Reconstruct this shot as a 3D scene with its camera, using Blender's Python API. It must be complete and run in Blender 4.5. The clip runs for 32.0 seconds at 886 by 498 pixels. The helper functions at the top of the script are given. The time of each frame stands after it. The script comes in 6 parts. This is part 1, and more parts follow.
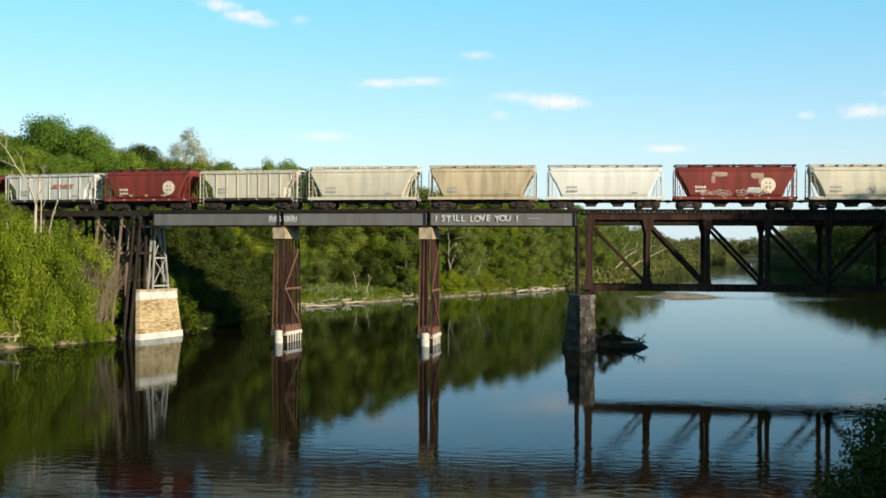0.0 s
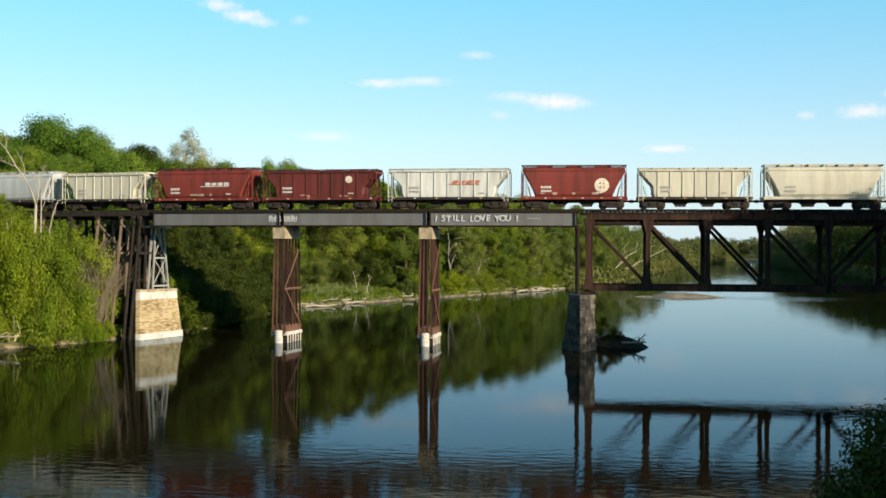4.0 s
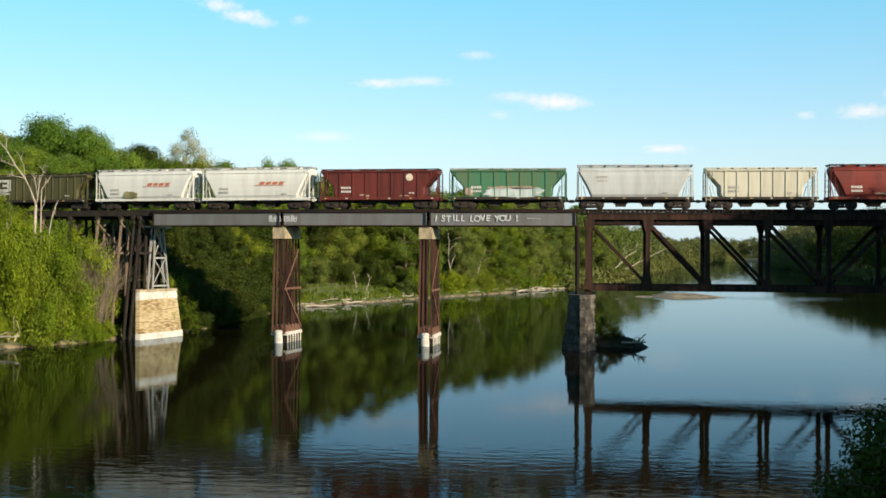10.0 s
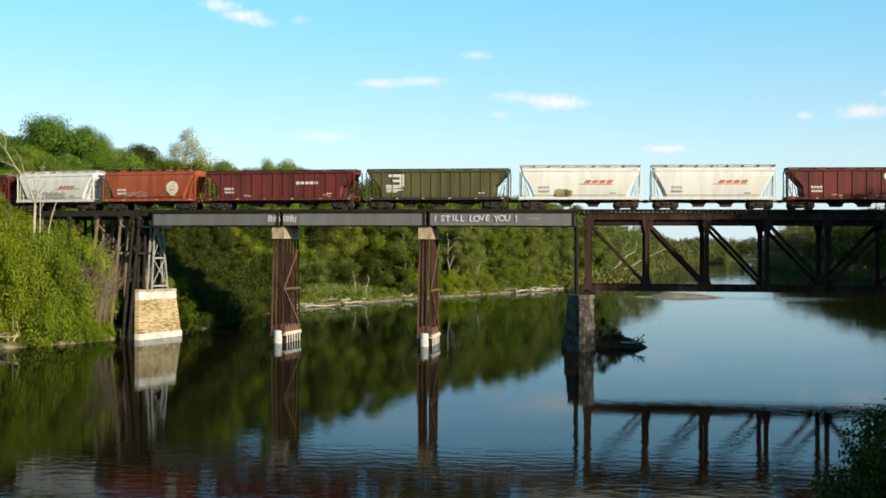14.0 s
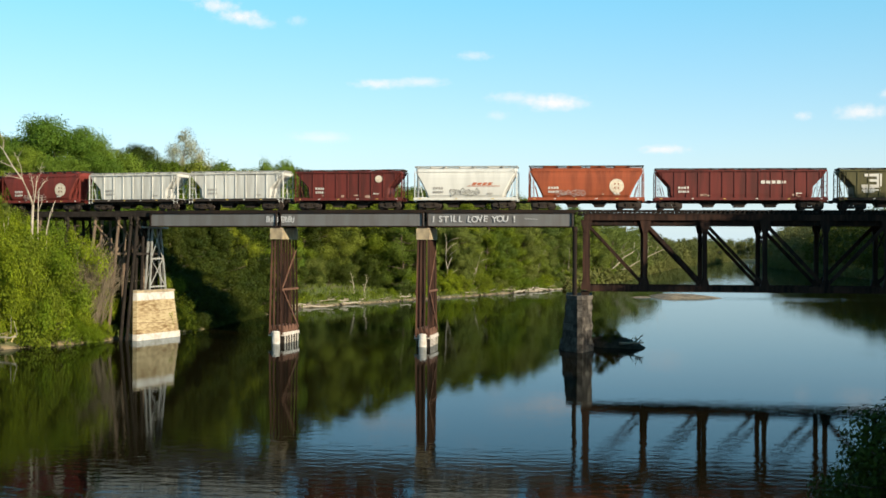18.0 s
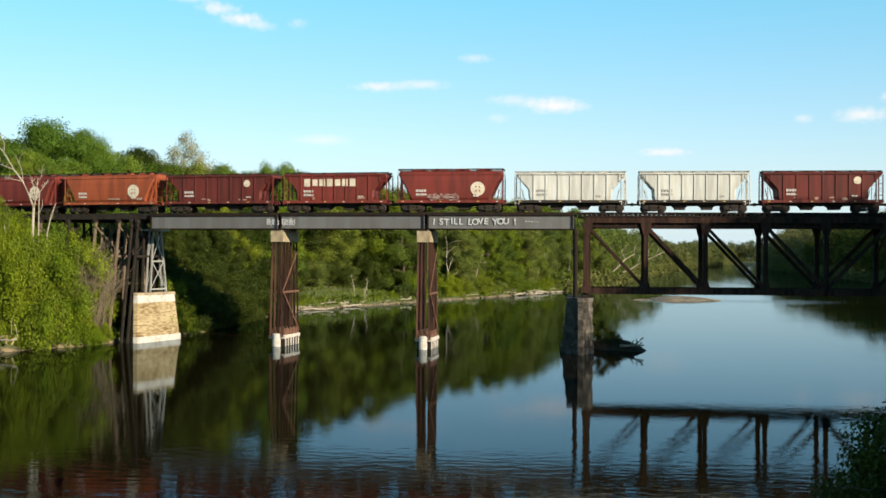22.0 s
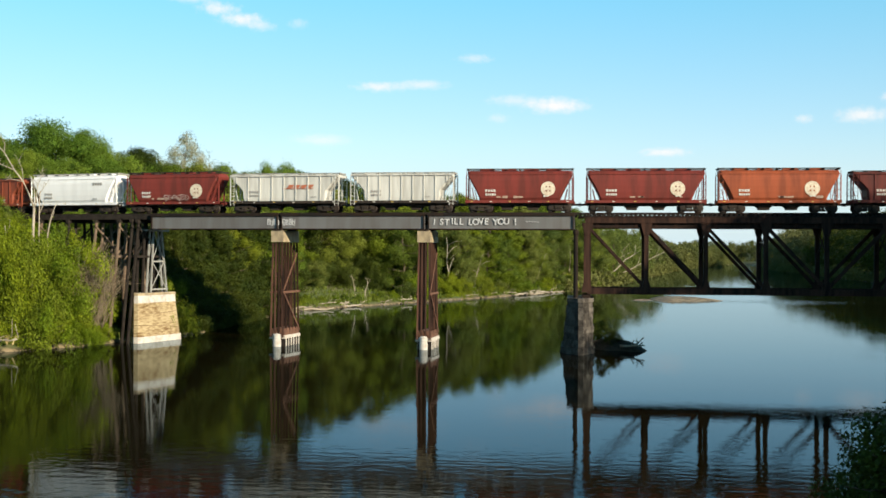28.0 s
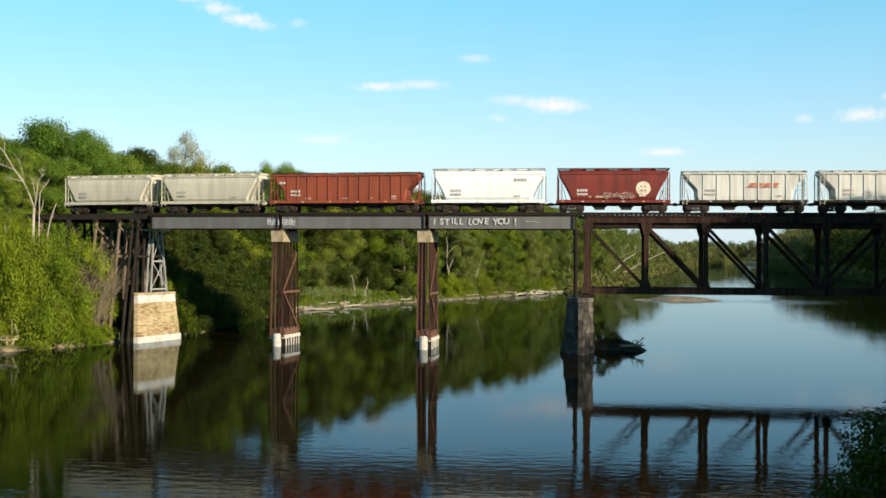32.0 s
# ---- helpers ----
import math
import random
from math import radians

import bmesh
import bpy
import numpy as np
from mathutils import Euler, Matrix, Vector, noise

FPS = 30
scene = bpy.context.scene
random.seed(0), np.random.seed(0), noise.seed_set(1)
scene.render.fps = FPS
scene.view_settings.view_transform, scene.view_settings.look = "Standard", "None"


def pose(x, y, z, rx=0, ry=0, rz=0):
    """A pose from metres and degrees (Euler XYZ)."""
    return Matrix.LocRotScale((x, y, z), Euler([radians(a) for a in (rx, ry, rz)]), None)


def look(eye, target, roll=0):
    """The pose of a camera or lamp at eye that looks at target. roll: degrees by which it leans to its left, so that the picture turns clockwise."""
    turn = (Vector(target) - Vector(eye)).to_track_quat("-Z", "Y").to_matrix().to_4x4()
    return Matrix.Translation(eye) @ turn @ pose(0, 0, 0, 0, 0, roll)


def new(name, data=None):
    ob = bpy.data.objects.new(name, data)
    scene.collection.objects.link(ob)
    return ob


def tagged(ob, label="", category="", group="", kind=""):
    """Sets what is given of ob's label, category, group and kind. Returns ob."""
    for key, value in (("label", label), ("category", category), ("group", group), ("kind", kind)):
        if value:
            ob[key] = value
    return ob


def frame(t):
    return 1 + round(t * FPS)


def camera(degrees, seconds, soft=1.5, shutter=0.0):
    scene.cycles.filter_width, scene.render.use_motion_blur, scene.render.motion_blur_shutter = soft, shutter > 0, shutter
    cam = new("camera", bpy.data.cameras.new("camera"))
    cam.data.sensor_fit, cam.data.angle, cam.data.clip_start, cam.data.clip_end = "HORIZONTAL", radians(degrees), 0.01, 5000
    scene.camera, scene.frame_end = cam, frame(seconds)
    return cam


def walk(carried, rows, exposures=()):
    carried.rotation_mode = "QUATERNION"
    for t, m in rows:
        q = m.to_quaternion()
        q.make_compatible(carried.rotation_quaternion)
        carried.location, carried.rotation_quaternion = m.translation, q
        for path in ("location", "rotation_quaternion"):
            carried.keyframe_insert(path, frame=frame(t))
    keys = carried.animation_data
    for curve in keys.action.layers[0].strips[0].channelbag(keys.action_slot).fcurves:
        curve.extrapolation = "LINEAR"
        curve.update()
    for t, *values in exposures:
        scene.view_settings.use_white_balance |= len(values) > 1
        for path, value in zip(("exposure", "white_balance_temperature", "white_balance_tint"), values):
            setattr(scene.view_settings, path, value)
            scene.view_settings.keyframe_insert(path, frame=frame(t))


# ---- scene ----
FOV = 40.945
cam = camera(FOV, 32.0, soft=1.6)
EYE = Vector((-1.273, -130.943, 10.75))
PX = math.degrees(1 / 2100)
# seconds, pan to the right and tilt up, in 1/2100 of a radian
DRIFT = [(0, 0, 0), (6, 0, 0), (11, 0.3, 0), (14.5, 1.5, 0.2), (16.5, 1.6, 0.9), (17.5, 2.6, 1.1), (18.1, 4.9, 1.2),
         (18.6, 4.6, 3.4), (19.1, 3.5, 5.0), (20, 4, 6), (23, 3.5, 5.6), (25.5, 3.2, 6), (28, 3, 6), (32, 3, 5.7)]
LEVEL = look((0, 0, 0), (0, 1, 0)).to_3x3().to_4x4()
BASE_PAN, BASE_TILT, ROLL = 6.456, -0.039, 0.273


def gaze(pan, tilt):
    """Camera pose: pan degrees to the left of +y, tilt degrees upward."""
    return (Matrix.Translation(EYE) @ Matrix.Rotation(radians(pan), 4, "Z") @ LEVEL
            @ Matrix.Rotation(radians(tilt), 4, "X") @ Matrix.Rotation(radians(ROLL), 4, "Z"))


walk(cam, [(t, gaze(BASE_PAN - p * PX, BASE_TILT + q * PX)) for t, p, q in DRIFT])

# ---- light ----
SUN_TO = Vector((0.73, -0.57, 0.31)).normalized()
world = bpy.data.worlds.new("sky")
scene.world = world
world.use_nodes = True
wn = world.node_tree
bg = wn.nodes["Background"]
sky = wn.nodes.new("ShaderNodeTexSky")
sky.sky_type, sky.sun_disc = "NISHITA", False
sky.sun_elevation = math.asin(SUN_TO.z)
sky.sun_rotation = math.atan2(SUN_TO.x, SUN_TO.y)
sky.air_density, sky.dust_density, sky.ozone_density = 1.0, 0.0, 4.0
flat = wn.nodes.new("ShaderNodeGamma")
flat.inputs[1].default_value = 0.6
tint = wn.nodes.new("ShaderNodeHueSaturation")
# the blue pales towards the horizon
way, rise = wn.nodes.new("ShaderNodeTexCoord"), wn.nodes.new("ShaderNodeSeparateXYZ")
wn.links.new(way.outputs["Generated"], rise.inputs[0])
for socket, low, high in (("Hue", 0.496, 0.479), ("Saturation", 1.24, 1.5), ("Value", 0.91, 1.0)):
    fade = wn.nodes.new("ShaderNodeMapRange")
    fade.inputs[1].default_value, fade.inputs[2].default_value = 0.06, 0.21
    fade.inputs[3].default_value, fade.inputs[4].default_value = low, high
    wn.links.new(rise.outputs[2], fade.inputs[0])
    wn.links.new(fade.outputs[0], tint.inputs[socket])
wn.links.new(sky.outputs[0], flat.inputs[0])
wn.links.new(flat.outputs[0], tint.inputs["Color"])
# pale haze low over the horizon
haze, veil = wn.nodes.new("ShaderNodeMix"), wn.nodes.new("ShaderNodeMapRange")
haze.data_type = "RGBA"
haze.inputs[7].default_value = (1.6, 2.15, 2.5, 1)
veil.inputs[1].default_value, veil.inputs[2].default_value, veil.inputs[3].default_value, veil.inputs[4].default_value = 0.0, 0.09, 0.85, 0.0
wn.links.new(rise.outputs[2], veil.inputs[0])
wn.links.new(veil.outputs[0], haze.inputs[0])
wn.links.new(tint.outputs[0], haze.inputs[6])
# the clear sky deepens towards the zenith
dome, deep_blue = wn.nodes.new("ShaderNodeMapRange"), wn.nodes.new("ShaderNodeHueSaturation")
dome.inputs[1].default_value, dome.inputs[2].default_value, dome.inputs[3].default_value, dome.inputs[4].default_value = 0.22, 0.75, 1.0, 0.42
wn.links.new(rise.outputs[2], dome.inputs[0])
wn.links.new(dome.outputs[0], deep_blue.inputs["Value"])
wn.links.new(haze.outputs[2], deep_blue.inputs["Color"])
wn.links.new(deep_blue.outputs[0], bg.inputs[0])
bg.inputs[1].default_value = 0.22
sun = new("sun", bpy.data.lights.new("sun", "SUN"))
sun.data.energy, sun.data.angle, sun.data.color = 5.0, radians(0.5), (1.0, 0.87, 0.68)
sun.matrix_world = look(SUN_TO * 100, (0, 0, 0))
scene.view_settings.exposure = 0.75


# ---- materials ----
def mat(name, color, rough=0.7, metal=0.0, dark=None, grain=8.0, amount=0.5, streak=False, band=False, bump=0.0, coarse=0.6, rand=0.0, spec=0.4):
    """A painted, stained or weathered surface: colour mixed towards dark by noise at two scales."""
    m = bpy.data.materials.new(name)
    m.use_nodes = True
    nt = m.node_tree
    b = nt.nodes["Principled BSDF"]
    dark = tuple(c * 0.82 for c in (dark or tuple(c * 0.55 for c in color)))
    color = tuple(c * 0.82 for c in color)
    tc = nt.nodes.new("ShaderNodeTexCoord")
    mp = nt.nodes.new("ShaderNodeMapping")
    nt.links.new(tc.outputs["Object"], mp.inputs[0])
    if streak:
        mp.inputs["Scale"].default_value = (1, 1, 0.12)
    if band:
        mp.inputs["Scale"].default_value = (0.35, 0.35, 1.3)
    n1, n2 = nt.nodes.new("ShaderNodeTexNoise"), nt.nodes.new("ShaderNodeTexNoise")
    n1.inputs["Scale"].default_value, n1.inputs["Detail"].default_value = grain, 6
    n2.inputs["Scale"].default_value, n2.inputs["Detail"].default_value = coarse, 4
    nt.links.new(mp.outputs[0], n1.inputs[0])
    nt.links.new(mp.outputs[0], n2.inputs[0])
    mul = nt.nodes.new("ShaderNodeMath")
    mul.operation = "MULTIPLY"
    nt.links.new(n1.outputs[0], mul.inputs[0])
    nt.links.new(n2.outputs[0], mul.inputs[1])
    ramp = nt.nodes.new("ShaderNodeMapRange")
    ramp.inputs[1].default_value, ramp.inputs[2].default_value = 0.16, 0.36
    ramp.inputs[3].default_value, ramp.inputs[4].default_value = 0.0, amount
    nt.links.new(mul.outputs[0], ramp.inputs[0])
    mix = nt.nodes.new("ShaderNodeMix")
    mix.data_type = "RGBA"
    mix.inputs[6].default_value, mix.inputs[7].default_value = (*color, 1), (*dark, 1)
    nt.links.new(ramp.outputs[0], mix.inputs[0])
    out = mix.outputs[2]
    if rand:
        oi = nt.nodes.new("ShaderNodeObjectInfo")
        mr = nt.nodes.new("ShaderNodeMapRange")
        mr.inputs[3].default_value, mr.inputs[4].default_value = 1 - rand, 1 + rand
        nt.links.new(oi.outputs["Random"], mr.inputs[0])
        hs = nt.nodes.new("ShaderNodeHueSaturation")
        nt.links.new(mr.outputs[0], hs.inputs["Value"])
        nt.links.new(out, hs.inputs["Color"])
        out = hs.outputs[0]
    nt.links.new(out, b.inputs["Base Color"])
    b.inputs["Roughness"].default_value, b.inputs["Metallic"].default_value = rough, metal
    b.inputs["Specular IOR Level"].default_value = spec
    if bump:
        bp = nt.nodes.new("ShaderNodeBump")
        bp.inputs["Strength"].default_value, bp.inputs["Distance"].default_value = 0.6, bump
        nt.links.new(n1.outputs[0], bp.inputs["Height"])
        nt.links.new(bp.outputs[0], b.inputs["Normal"])
    return m


def leaf_mat(name, color, var=0.5, gloss=0.45):
    """Leaves: each clump a little lighter or darker, some light through them."""
    m = bpy.data.materials.new(name)
    m.use_nodes = True
    nt = m.node_tree
    b = nt.nodes["Principled BSDF"]
    geo, oi = nt.nodes.new("ShaderNodeNewGeometry"), nt.nodes.new("ShaderNodeObjectInfo")
    tc, nz = nt.nodes.new("ShaderNodeTexCoord"), nt.nodes.new("ShaderNodeTexNoise")
    nz.inputs["Scale"].default_value, nz.inputs["Detail"].default_value = 0.8, 3
    wide = nt.nodes.new("ShaderNodeMath")
    wide.operation, wide.inputs[1].default_value = "MULTIPLY", 0.5
    nt.links.new(tc.outputs["Object"], nz.inputs[0])
    add = nt.nodes.new("ShaderNodeMath")
    nt.links.new(geo.outputs["Random Per Island"], wide.inputs[0])
    nt.links.new(wide.outputs[0], add.inputs[0])
    nt.links.new(nz.outputs[0], add.inputs[1])
    mr = nt.nodes.new("ShaderNodeMapRange")
    mr.inputs[1].default_value, mr.inputs[2].default_value = 0.33, 1.15
    mr.inputs[3].default_value, mr.inputs[4].default_value = 1 - var, 1 + var
    nt.links.new(add.outputs[0], mr.inputs[0])
    m2 = nt.nodes.new("ShaderNodeMapRange")
    m2.inputs[3].default_value, m2.inputs[4].default_value = 0.485, 0.52
    nt.links.new(oi.outputs["Random"], m2.inputs[0])
    hs = nt.nodes.new("ShaderNodeHueSaturation")
    hs.inputs["Color"].default_value = (*color, 1)
    own, tone = nt.nodes.new("ShaderNodeMapRange"), nt.nodes.new("ShaderNodeMath")
    own.inputs[3].default_value, own.inputs[4].default_value = 1.22, 0.8
    tone.operation = "MULTIPLY"
    nt.links.new(oi.outputs["Random"], own.inputs[0])
    nt.links.new(own.outputs[0], tone.inputs[0])
    nt.links.new(mr.outputs[0], tone.inputs[1])
    nt.links.new(tone.outputs[0], hs.inputs["Value"])
    nt.links.new(m2.outputs[0], hs.inputs["Hue"])
    nt.links.new(hs.outputs[0], b.inputs["Base Color"])
    b.inputs["Roughness"].default_value = gloss + 0.15
    b.inputs["Specular IOR Level"].default_value = 0.1
    tr, mx = nt.nodes.new("ShaderNodeBsdfTranslucent"), nt.nodes.new("ShaderNodeMixShader")
    nt.links.new(hs.outputs[0], tr.inputs[0])
    mx.inputs[0].default_value = 0.25
    nt.links.new(b.outputs[0], mx.inputs[1])
    nt.links.new(tr.outputs[0], mx.inputs[2])
    nt.links.new(mx.outputs[0], nt.nodes["Material Output"].inputs[0])
    return m


def water_mat():
    m = bpy.data.materials.new("river_water")
    m.use_nodes = True
    nt = m.node_tree
    nt.nodes.remove(nt.nodes["Principled BSDF"])
    deep, gloss, mx, fr = (nt.nodes.new("ShaderNode" + k) for k in ("BsdfDiffuse", "BsdfGlossy", "MixShader", "Fresnel"))
    deep.inputs[0].default_value = (0.0085, 0.006, 0.0018, 1)
    gloss.inputs["Color"].default_value = (0.74, 0.85, 0.93, 1)
    gloss.inputs["Roughness"].default_value = 0.02
    fr.inputs["IOR"].default_value = 1.12
    nt.links.new(fr.outputs[0], mx.inputs[0])
    nt.links.new(deep.outputs[0], mx.inputs[1])
    nt.links.new(gloss.outputs[0], mx.inputs[2])
    nt.links.new(mx.outputs[0], nt.nodes["Material Output"].inputs[0])
    geo = nt.nodes.new("ShaderNodeNewGeometry")
    mp = nt.nodes.new("ShaderNodeMapping")
    mp.inputs["Scale"].default_value = (0.55, 1.0, 1)
    nt.links.new(geo.outputs["Position"], mp.inputs[0])
    fine, big = nt.nodes.new("ShaderNodeTexNoise"), nt.nodes.new("ShaderNodeTexNoise")
    fine.inputs["Scale"].default_value, fine.inputs["Detail"].default_value = 1.35, 4
    big.inputs["Scale"].default_value, big.inputs["Detail"].default_value = 0.05, 3
    nt.links.new(mp.outputs[0], fine.inputs[0])
    nt.links.new(geo.outputs["Position"], big.inputs[0])
    # a breeze ruffles the water towards the near bank
    sep = nt.nodes.new("ShaderNodeSeparateXYZ")
    nt.links.new(geo.outputs["Position"], sep.inputs[0])
    near = nt.nodes.new("ShaderNodeMapRange")
    near.interpolation_type = "SMOOTHSTEP"
    near.inputs[1].default_value, near.inputs[2].default_value = -57, -73
    near.inputs[3].default_value, near.inputs[4].default_value = 0.0, 0.5
    nt.links.new(sep.outputs[1], near.inputs[0])
    patch = nt.nodes.new("ShaderNodeMapRange")
    patch.inputs[1].default_value, patch.inputs[2].default_value = 0.42, 0.7
    patch.inputs[3].default_value, patch.inputs[4].default_value = 0.26, 0.62
    nt.links.new(big.outputs[0], patch.inputs[0])
    tot = nt.nodes.new("ShaderNodeMath")
    nt.links.new(near.outputs[0], tot.inputs[0])
    nt.links.new(patch.outputs[0], tot.inputs[1])
    # a riffle where the current runs past the sand bar
    riffle, off, size = nt.nodes.new("ShaderNodeMapRange"), nt.nodes.new("ShaderNodeMath"), nt.nodes.new("ShaderNodeMath")
    off.operation, off.inputs[1].default_value, size.operation = "SUBTRACT", 136.0, "ABSOLUTE"
    nt.links.new(sep.outputs[1], off.inputs[0])
    nt.links.new(off.outputs[0], size.inputs[0])
    riffle.interpolation_type = "SMOOTHSTEP"
    riffle.inputs[1].default_value, riffle.inputs[2].default_value, riffle.inputs[3].default_value, riffle.inputs[4].default_value = 2.0, 17.0, 0.9, 0.0
    nt.links.new(size.outputs[0], riffle.inputs[0])
    wet = nt.nodes.new("ShaderNodeMath")
    nt.links.new(tot.outputs[0], wet.inputs[0])
    nt.links.new(riffle.outputs[0], wet.inputs[1])
    tot = wet
    hgt = nt.nodes.new("ShaderNodeMath")
    hgt.operation = "MULTIPLY"
    nt.links.new(fine.outputs[0], hgt.inputs[0])
    nt.links.new(tot.outputs[0], hgt.inputs[1])
    bp = nt.nodes.new("ShaderNodeBump")
    bp.inputs["Strength"].default_value, bp.inputs["Distance"].default_value = 1.0, 0.014
    nt.links.new(hgt.outputs[0], bp.inputs["Height"])
    nt.links.new(bp.outputs[0], gloss.inputs["Normal"])
    return m


RUST = mat("rusty_steel", (0.060, 0.030, 0.020), 0.85, 0.0, (0.011, 0.008, 0.007), 3.0, 0.85, streak=True, spec=0.12)
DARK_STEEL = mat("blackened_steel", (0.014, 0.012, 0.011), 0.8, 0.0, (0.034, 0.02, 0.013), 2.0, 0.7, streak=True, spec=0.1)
GREY_STEEL = mat("grey_girder_paint", (0.140, 0.142, 0.140), 0.65, 0.0, (0.085, 0.068, 0.055), 1.5, 0.5, streak=True)
PALE_STEEL = mat("pale_grey_steel", (0.36, 0.37, 0.34), 0.6, 0.0, (0.2, 0.15, 0.1), 3.0, 0.5)
PILE = mat("rusted_pile_steel", (0.098, 0.047, 0.031), 0.9, 0.0, (0.016, 0.010, 0.008), 2.5, 0.95, streak=True, rand=0.35, spec=0.15)
BRACE = mat("orange_rust", (0.18, 0.088, 0.05), 0.9, 0.0, (0.07, 0.03, 0.02), 4.0, 0.7)
CONCRETE = mat("cream_concrete", (0.47, 0.37, 0.205), 0.9, 0.0, (0.16, 0.09, 0.03), 3.6, 0.95, band=True, bump=0.03, coarse=0.45)
CAP_CON = mat("stained_cap_concrete", (0.47, 0.37, 0.22), 0.9, 0.0, (0.2, 0.16, 0.11), 1.4, 0.8, bump=0.02)
BALLAST = mat("grey_ballast", (0.24, 0.22, 0.2), 0.95, 0.0, (0.12, 0.11, 0.1), 9.0, 0.9, bump=0.04)
STAIN = mat("dark_stain", (0.16, 0.10, 0.05), 0.95, 0.0, (0.3, 0.2, 0.1), 2.0, 0.8)
WHITE_CON = mat("whitewashed_footing", (0.66, 0.62, 0.55), 0.9, 0.0, (0.3, 0.24, 0.18), 2.0, 0.6, bump=0.02)
STONE = mat("grey_limestone", (0.112, 0.099, 0.082), 0.9, 0.0, (0.03, 0.026, 0.022), 1.8, 1.0, bump=0.05, rand=0.45, spec=0.15)
TIMBER = mat("creosoted_timber", (0.035, 0.028, 0.022), 0.9, 0.0, (0.012, 0.010, 0.009), 4.0, 0.8, rand=0.2, spec=0.1)
OLD_TIMBER = mat("weathered_timber", (0.22, 0.155, 0.10), 0.9, 0.0, (0.09, 0.06, 0.04), 4.0, 0.8, streak=True, rand=0.2)
RAIL_STEEL = mat("rail_steel", (0.10, 0.07, 0.05), 0.45, 0.8, (0.05, 0.03, 0.02), 5.0, 0.6)
CHALK = mat("white_spray_paint", (0.60, 0.60, 0.58), 0.8, 0.0, (0.4, 0.4, 0.4), 12.0, 0.7)
BARK = mat("grey_brown_bark", (0.14, 0.10, 0.07), 0.95, 0.0, (0.06, 0.045, 0.03), 6.0, 0.8, bump=0.02)
DEAD_WOOD = mat("bleached_dead_wood", (0.46, 0.40, 0.30), 0.9, 0.0, (0.2, 0.16, 0.12), 6.0, 0.6)
SAND = mat("river_sand", (0.36, 0.28, 0.18), 0.95, 0.0, (0.13, 0.10, 0.065), 1.6, 1.0, bump=0.05)
ROCK = mat("shore_rock", (0.20, 0.165, 0.12), 0.95, 0.0, (0.09, 0.075, 0.055), 3.0, 0.8, bump=0.05, rand=0.3)
GRAVEL = mat("dark_gravel", (0.085, 0.07, 0.05), 0.95, 0.0, (0.03, 0.026, 0.02), 3.0, 0.9, bump=0.06, spec=0.15)
LEAF = leaf_mat("leaf_green", (0.112, 0.146, 0.010), 0.62)
LEAF_BRIGHT = leaf_mat("leaf_spring_green", (0.136, 0.180, 0.008), 0.6)
LEAF_HILL = leaf_mat("leaf_fresh_green", (0.094, 0.152, 0.016), 0.5)
LEAF_HILL_PALE = leaf_mat("leaf_light_fresh_green", (0.106, 0.158, 0.015), 0.5)
LEAF_YELLOW = leaf_mat("leaf_yellow_green", (0.112, 0.142, 0.018), 0.62)
# deep green lowered further, so the colour carries shade as well
LEAF_DEEP_SHADE = leaf_mat("leaf_deep_green_shaded", (0.036, 0.050, 0.006), 0.6)
LEAF_OLIVE = leaf_mat("leaf_olive", (0.098, 0.124, 0.024), 0.62)
LEAF_PALE = leaf_mat("leaf_pale_grey_green", (0.33, 0.33, 0.21), 0.4)
LEAF_FAR = leaf_mat("leaf_dull_green", (0.118, 0.126, 0.036), 0.34)
# dim olive with the right bank's shade mixed into it
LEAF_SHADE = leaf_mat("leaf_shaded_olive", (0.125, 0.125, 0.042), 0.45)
STRAW = leaf_mat("dry_straw", (0.40, 0.31, 0.14))
BRUSH = mat("dry_brush_twigs", (0.25, 0.20, 0.125), 0.95, 0.0, (0.12, 0.095, 0.06), 3.0, 0.6)
GRASS = leaf_mat("bank_grass", (0.135, 0.165, 0.025))


def ground_mat():
    m = mat("earth_and_grass", (0.085, 0.12, 0.03), 0.95, 0.0, (0.13, 0.11, 0.05), 0.5, 0.8, bump=0.1, coarse=0.08)
    nt = m.node_tree
    b = nt.nodes["Principled BSDF"]
    old = b.inputs["Base Color"].links[0].from_socket
    geo, sep = nt.nodes.new("ShaderNodeNewGeometry"), nt.nodes.new("ShaderNodeSeparateXYZ")
    nt.links.new(geo.outputs["Position"], sep.inputs[0])
    mr = nt.nodes.new("ShaderNodeMapRange")
    mr.inputs[1].default_value, mr.inputs[2].default_value = 0.18, 0.5
    nt.links.new(sep.outputs[2], mr.inputs[0])
    mx = nt.nodes.new("ShaderNodeMix")
    mx.data_type = "RGBA"
    mx.inputs[6].default_value = (0.21, 0.16, 0.095, 1)
    clod, face = nt.nodes.new("ShaderNodeTexNoise"), nt.nodes.new("ShaderNodeValToRGB")
    clod.inputs["Scale"].default_value, clod.inputs["Detail"].default_value = 1.3, 5
    nt.links.new(geo.outputs["Position"], clod.inputs[0])
    nt.links.new(clod.outputs[0], face.inputs[0])
    for stop, pos, col in zip(face.color_ramp.elements, (0.38, 0.58), ((0.055, 0.045, 0.022, 1), (0.26, 0.195, 0.11, 1))):
        stop.position, stop.color = pos, col
    nt.links.new(face.outputs[0], mx.inputs[6])
    nt.links.new(mr.outputs[0], mx.inputs[0])
    nt.links.new(old, mx.inputs[7])
    nt.links.new(mx.outputs[2], b.inputs["Base Color"])
    return m


GROUND = ground_mat()
WATER = water_mat()


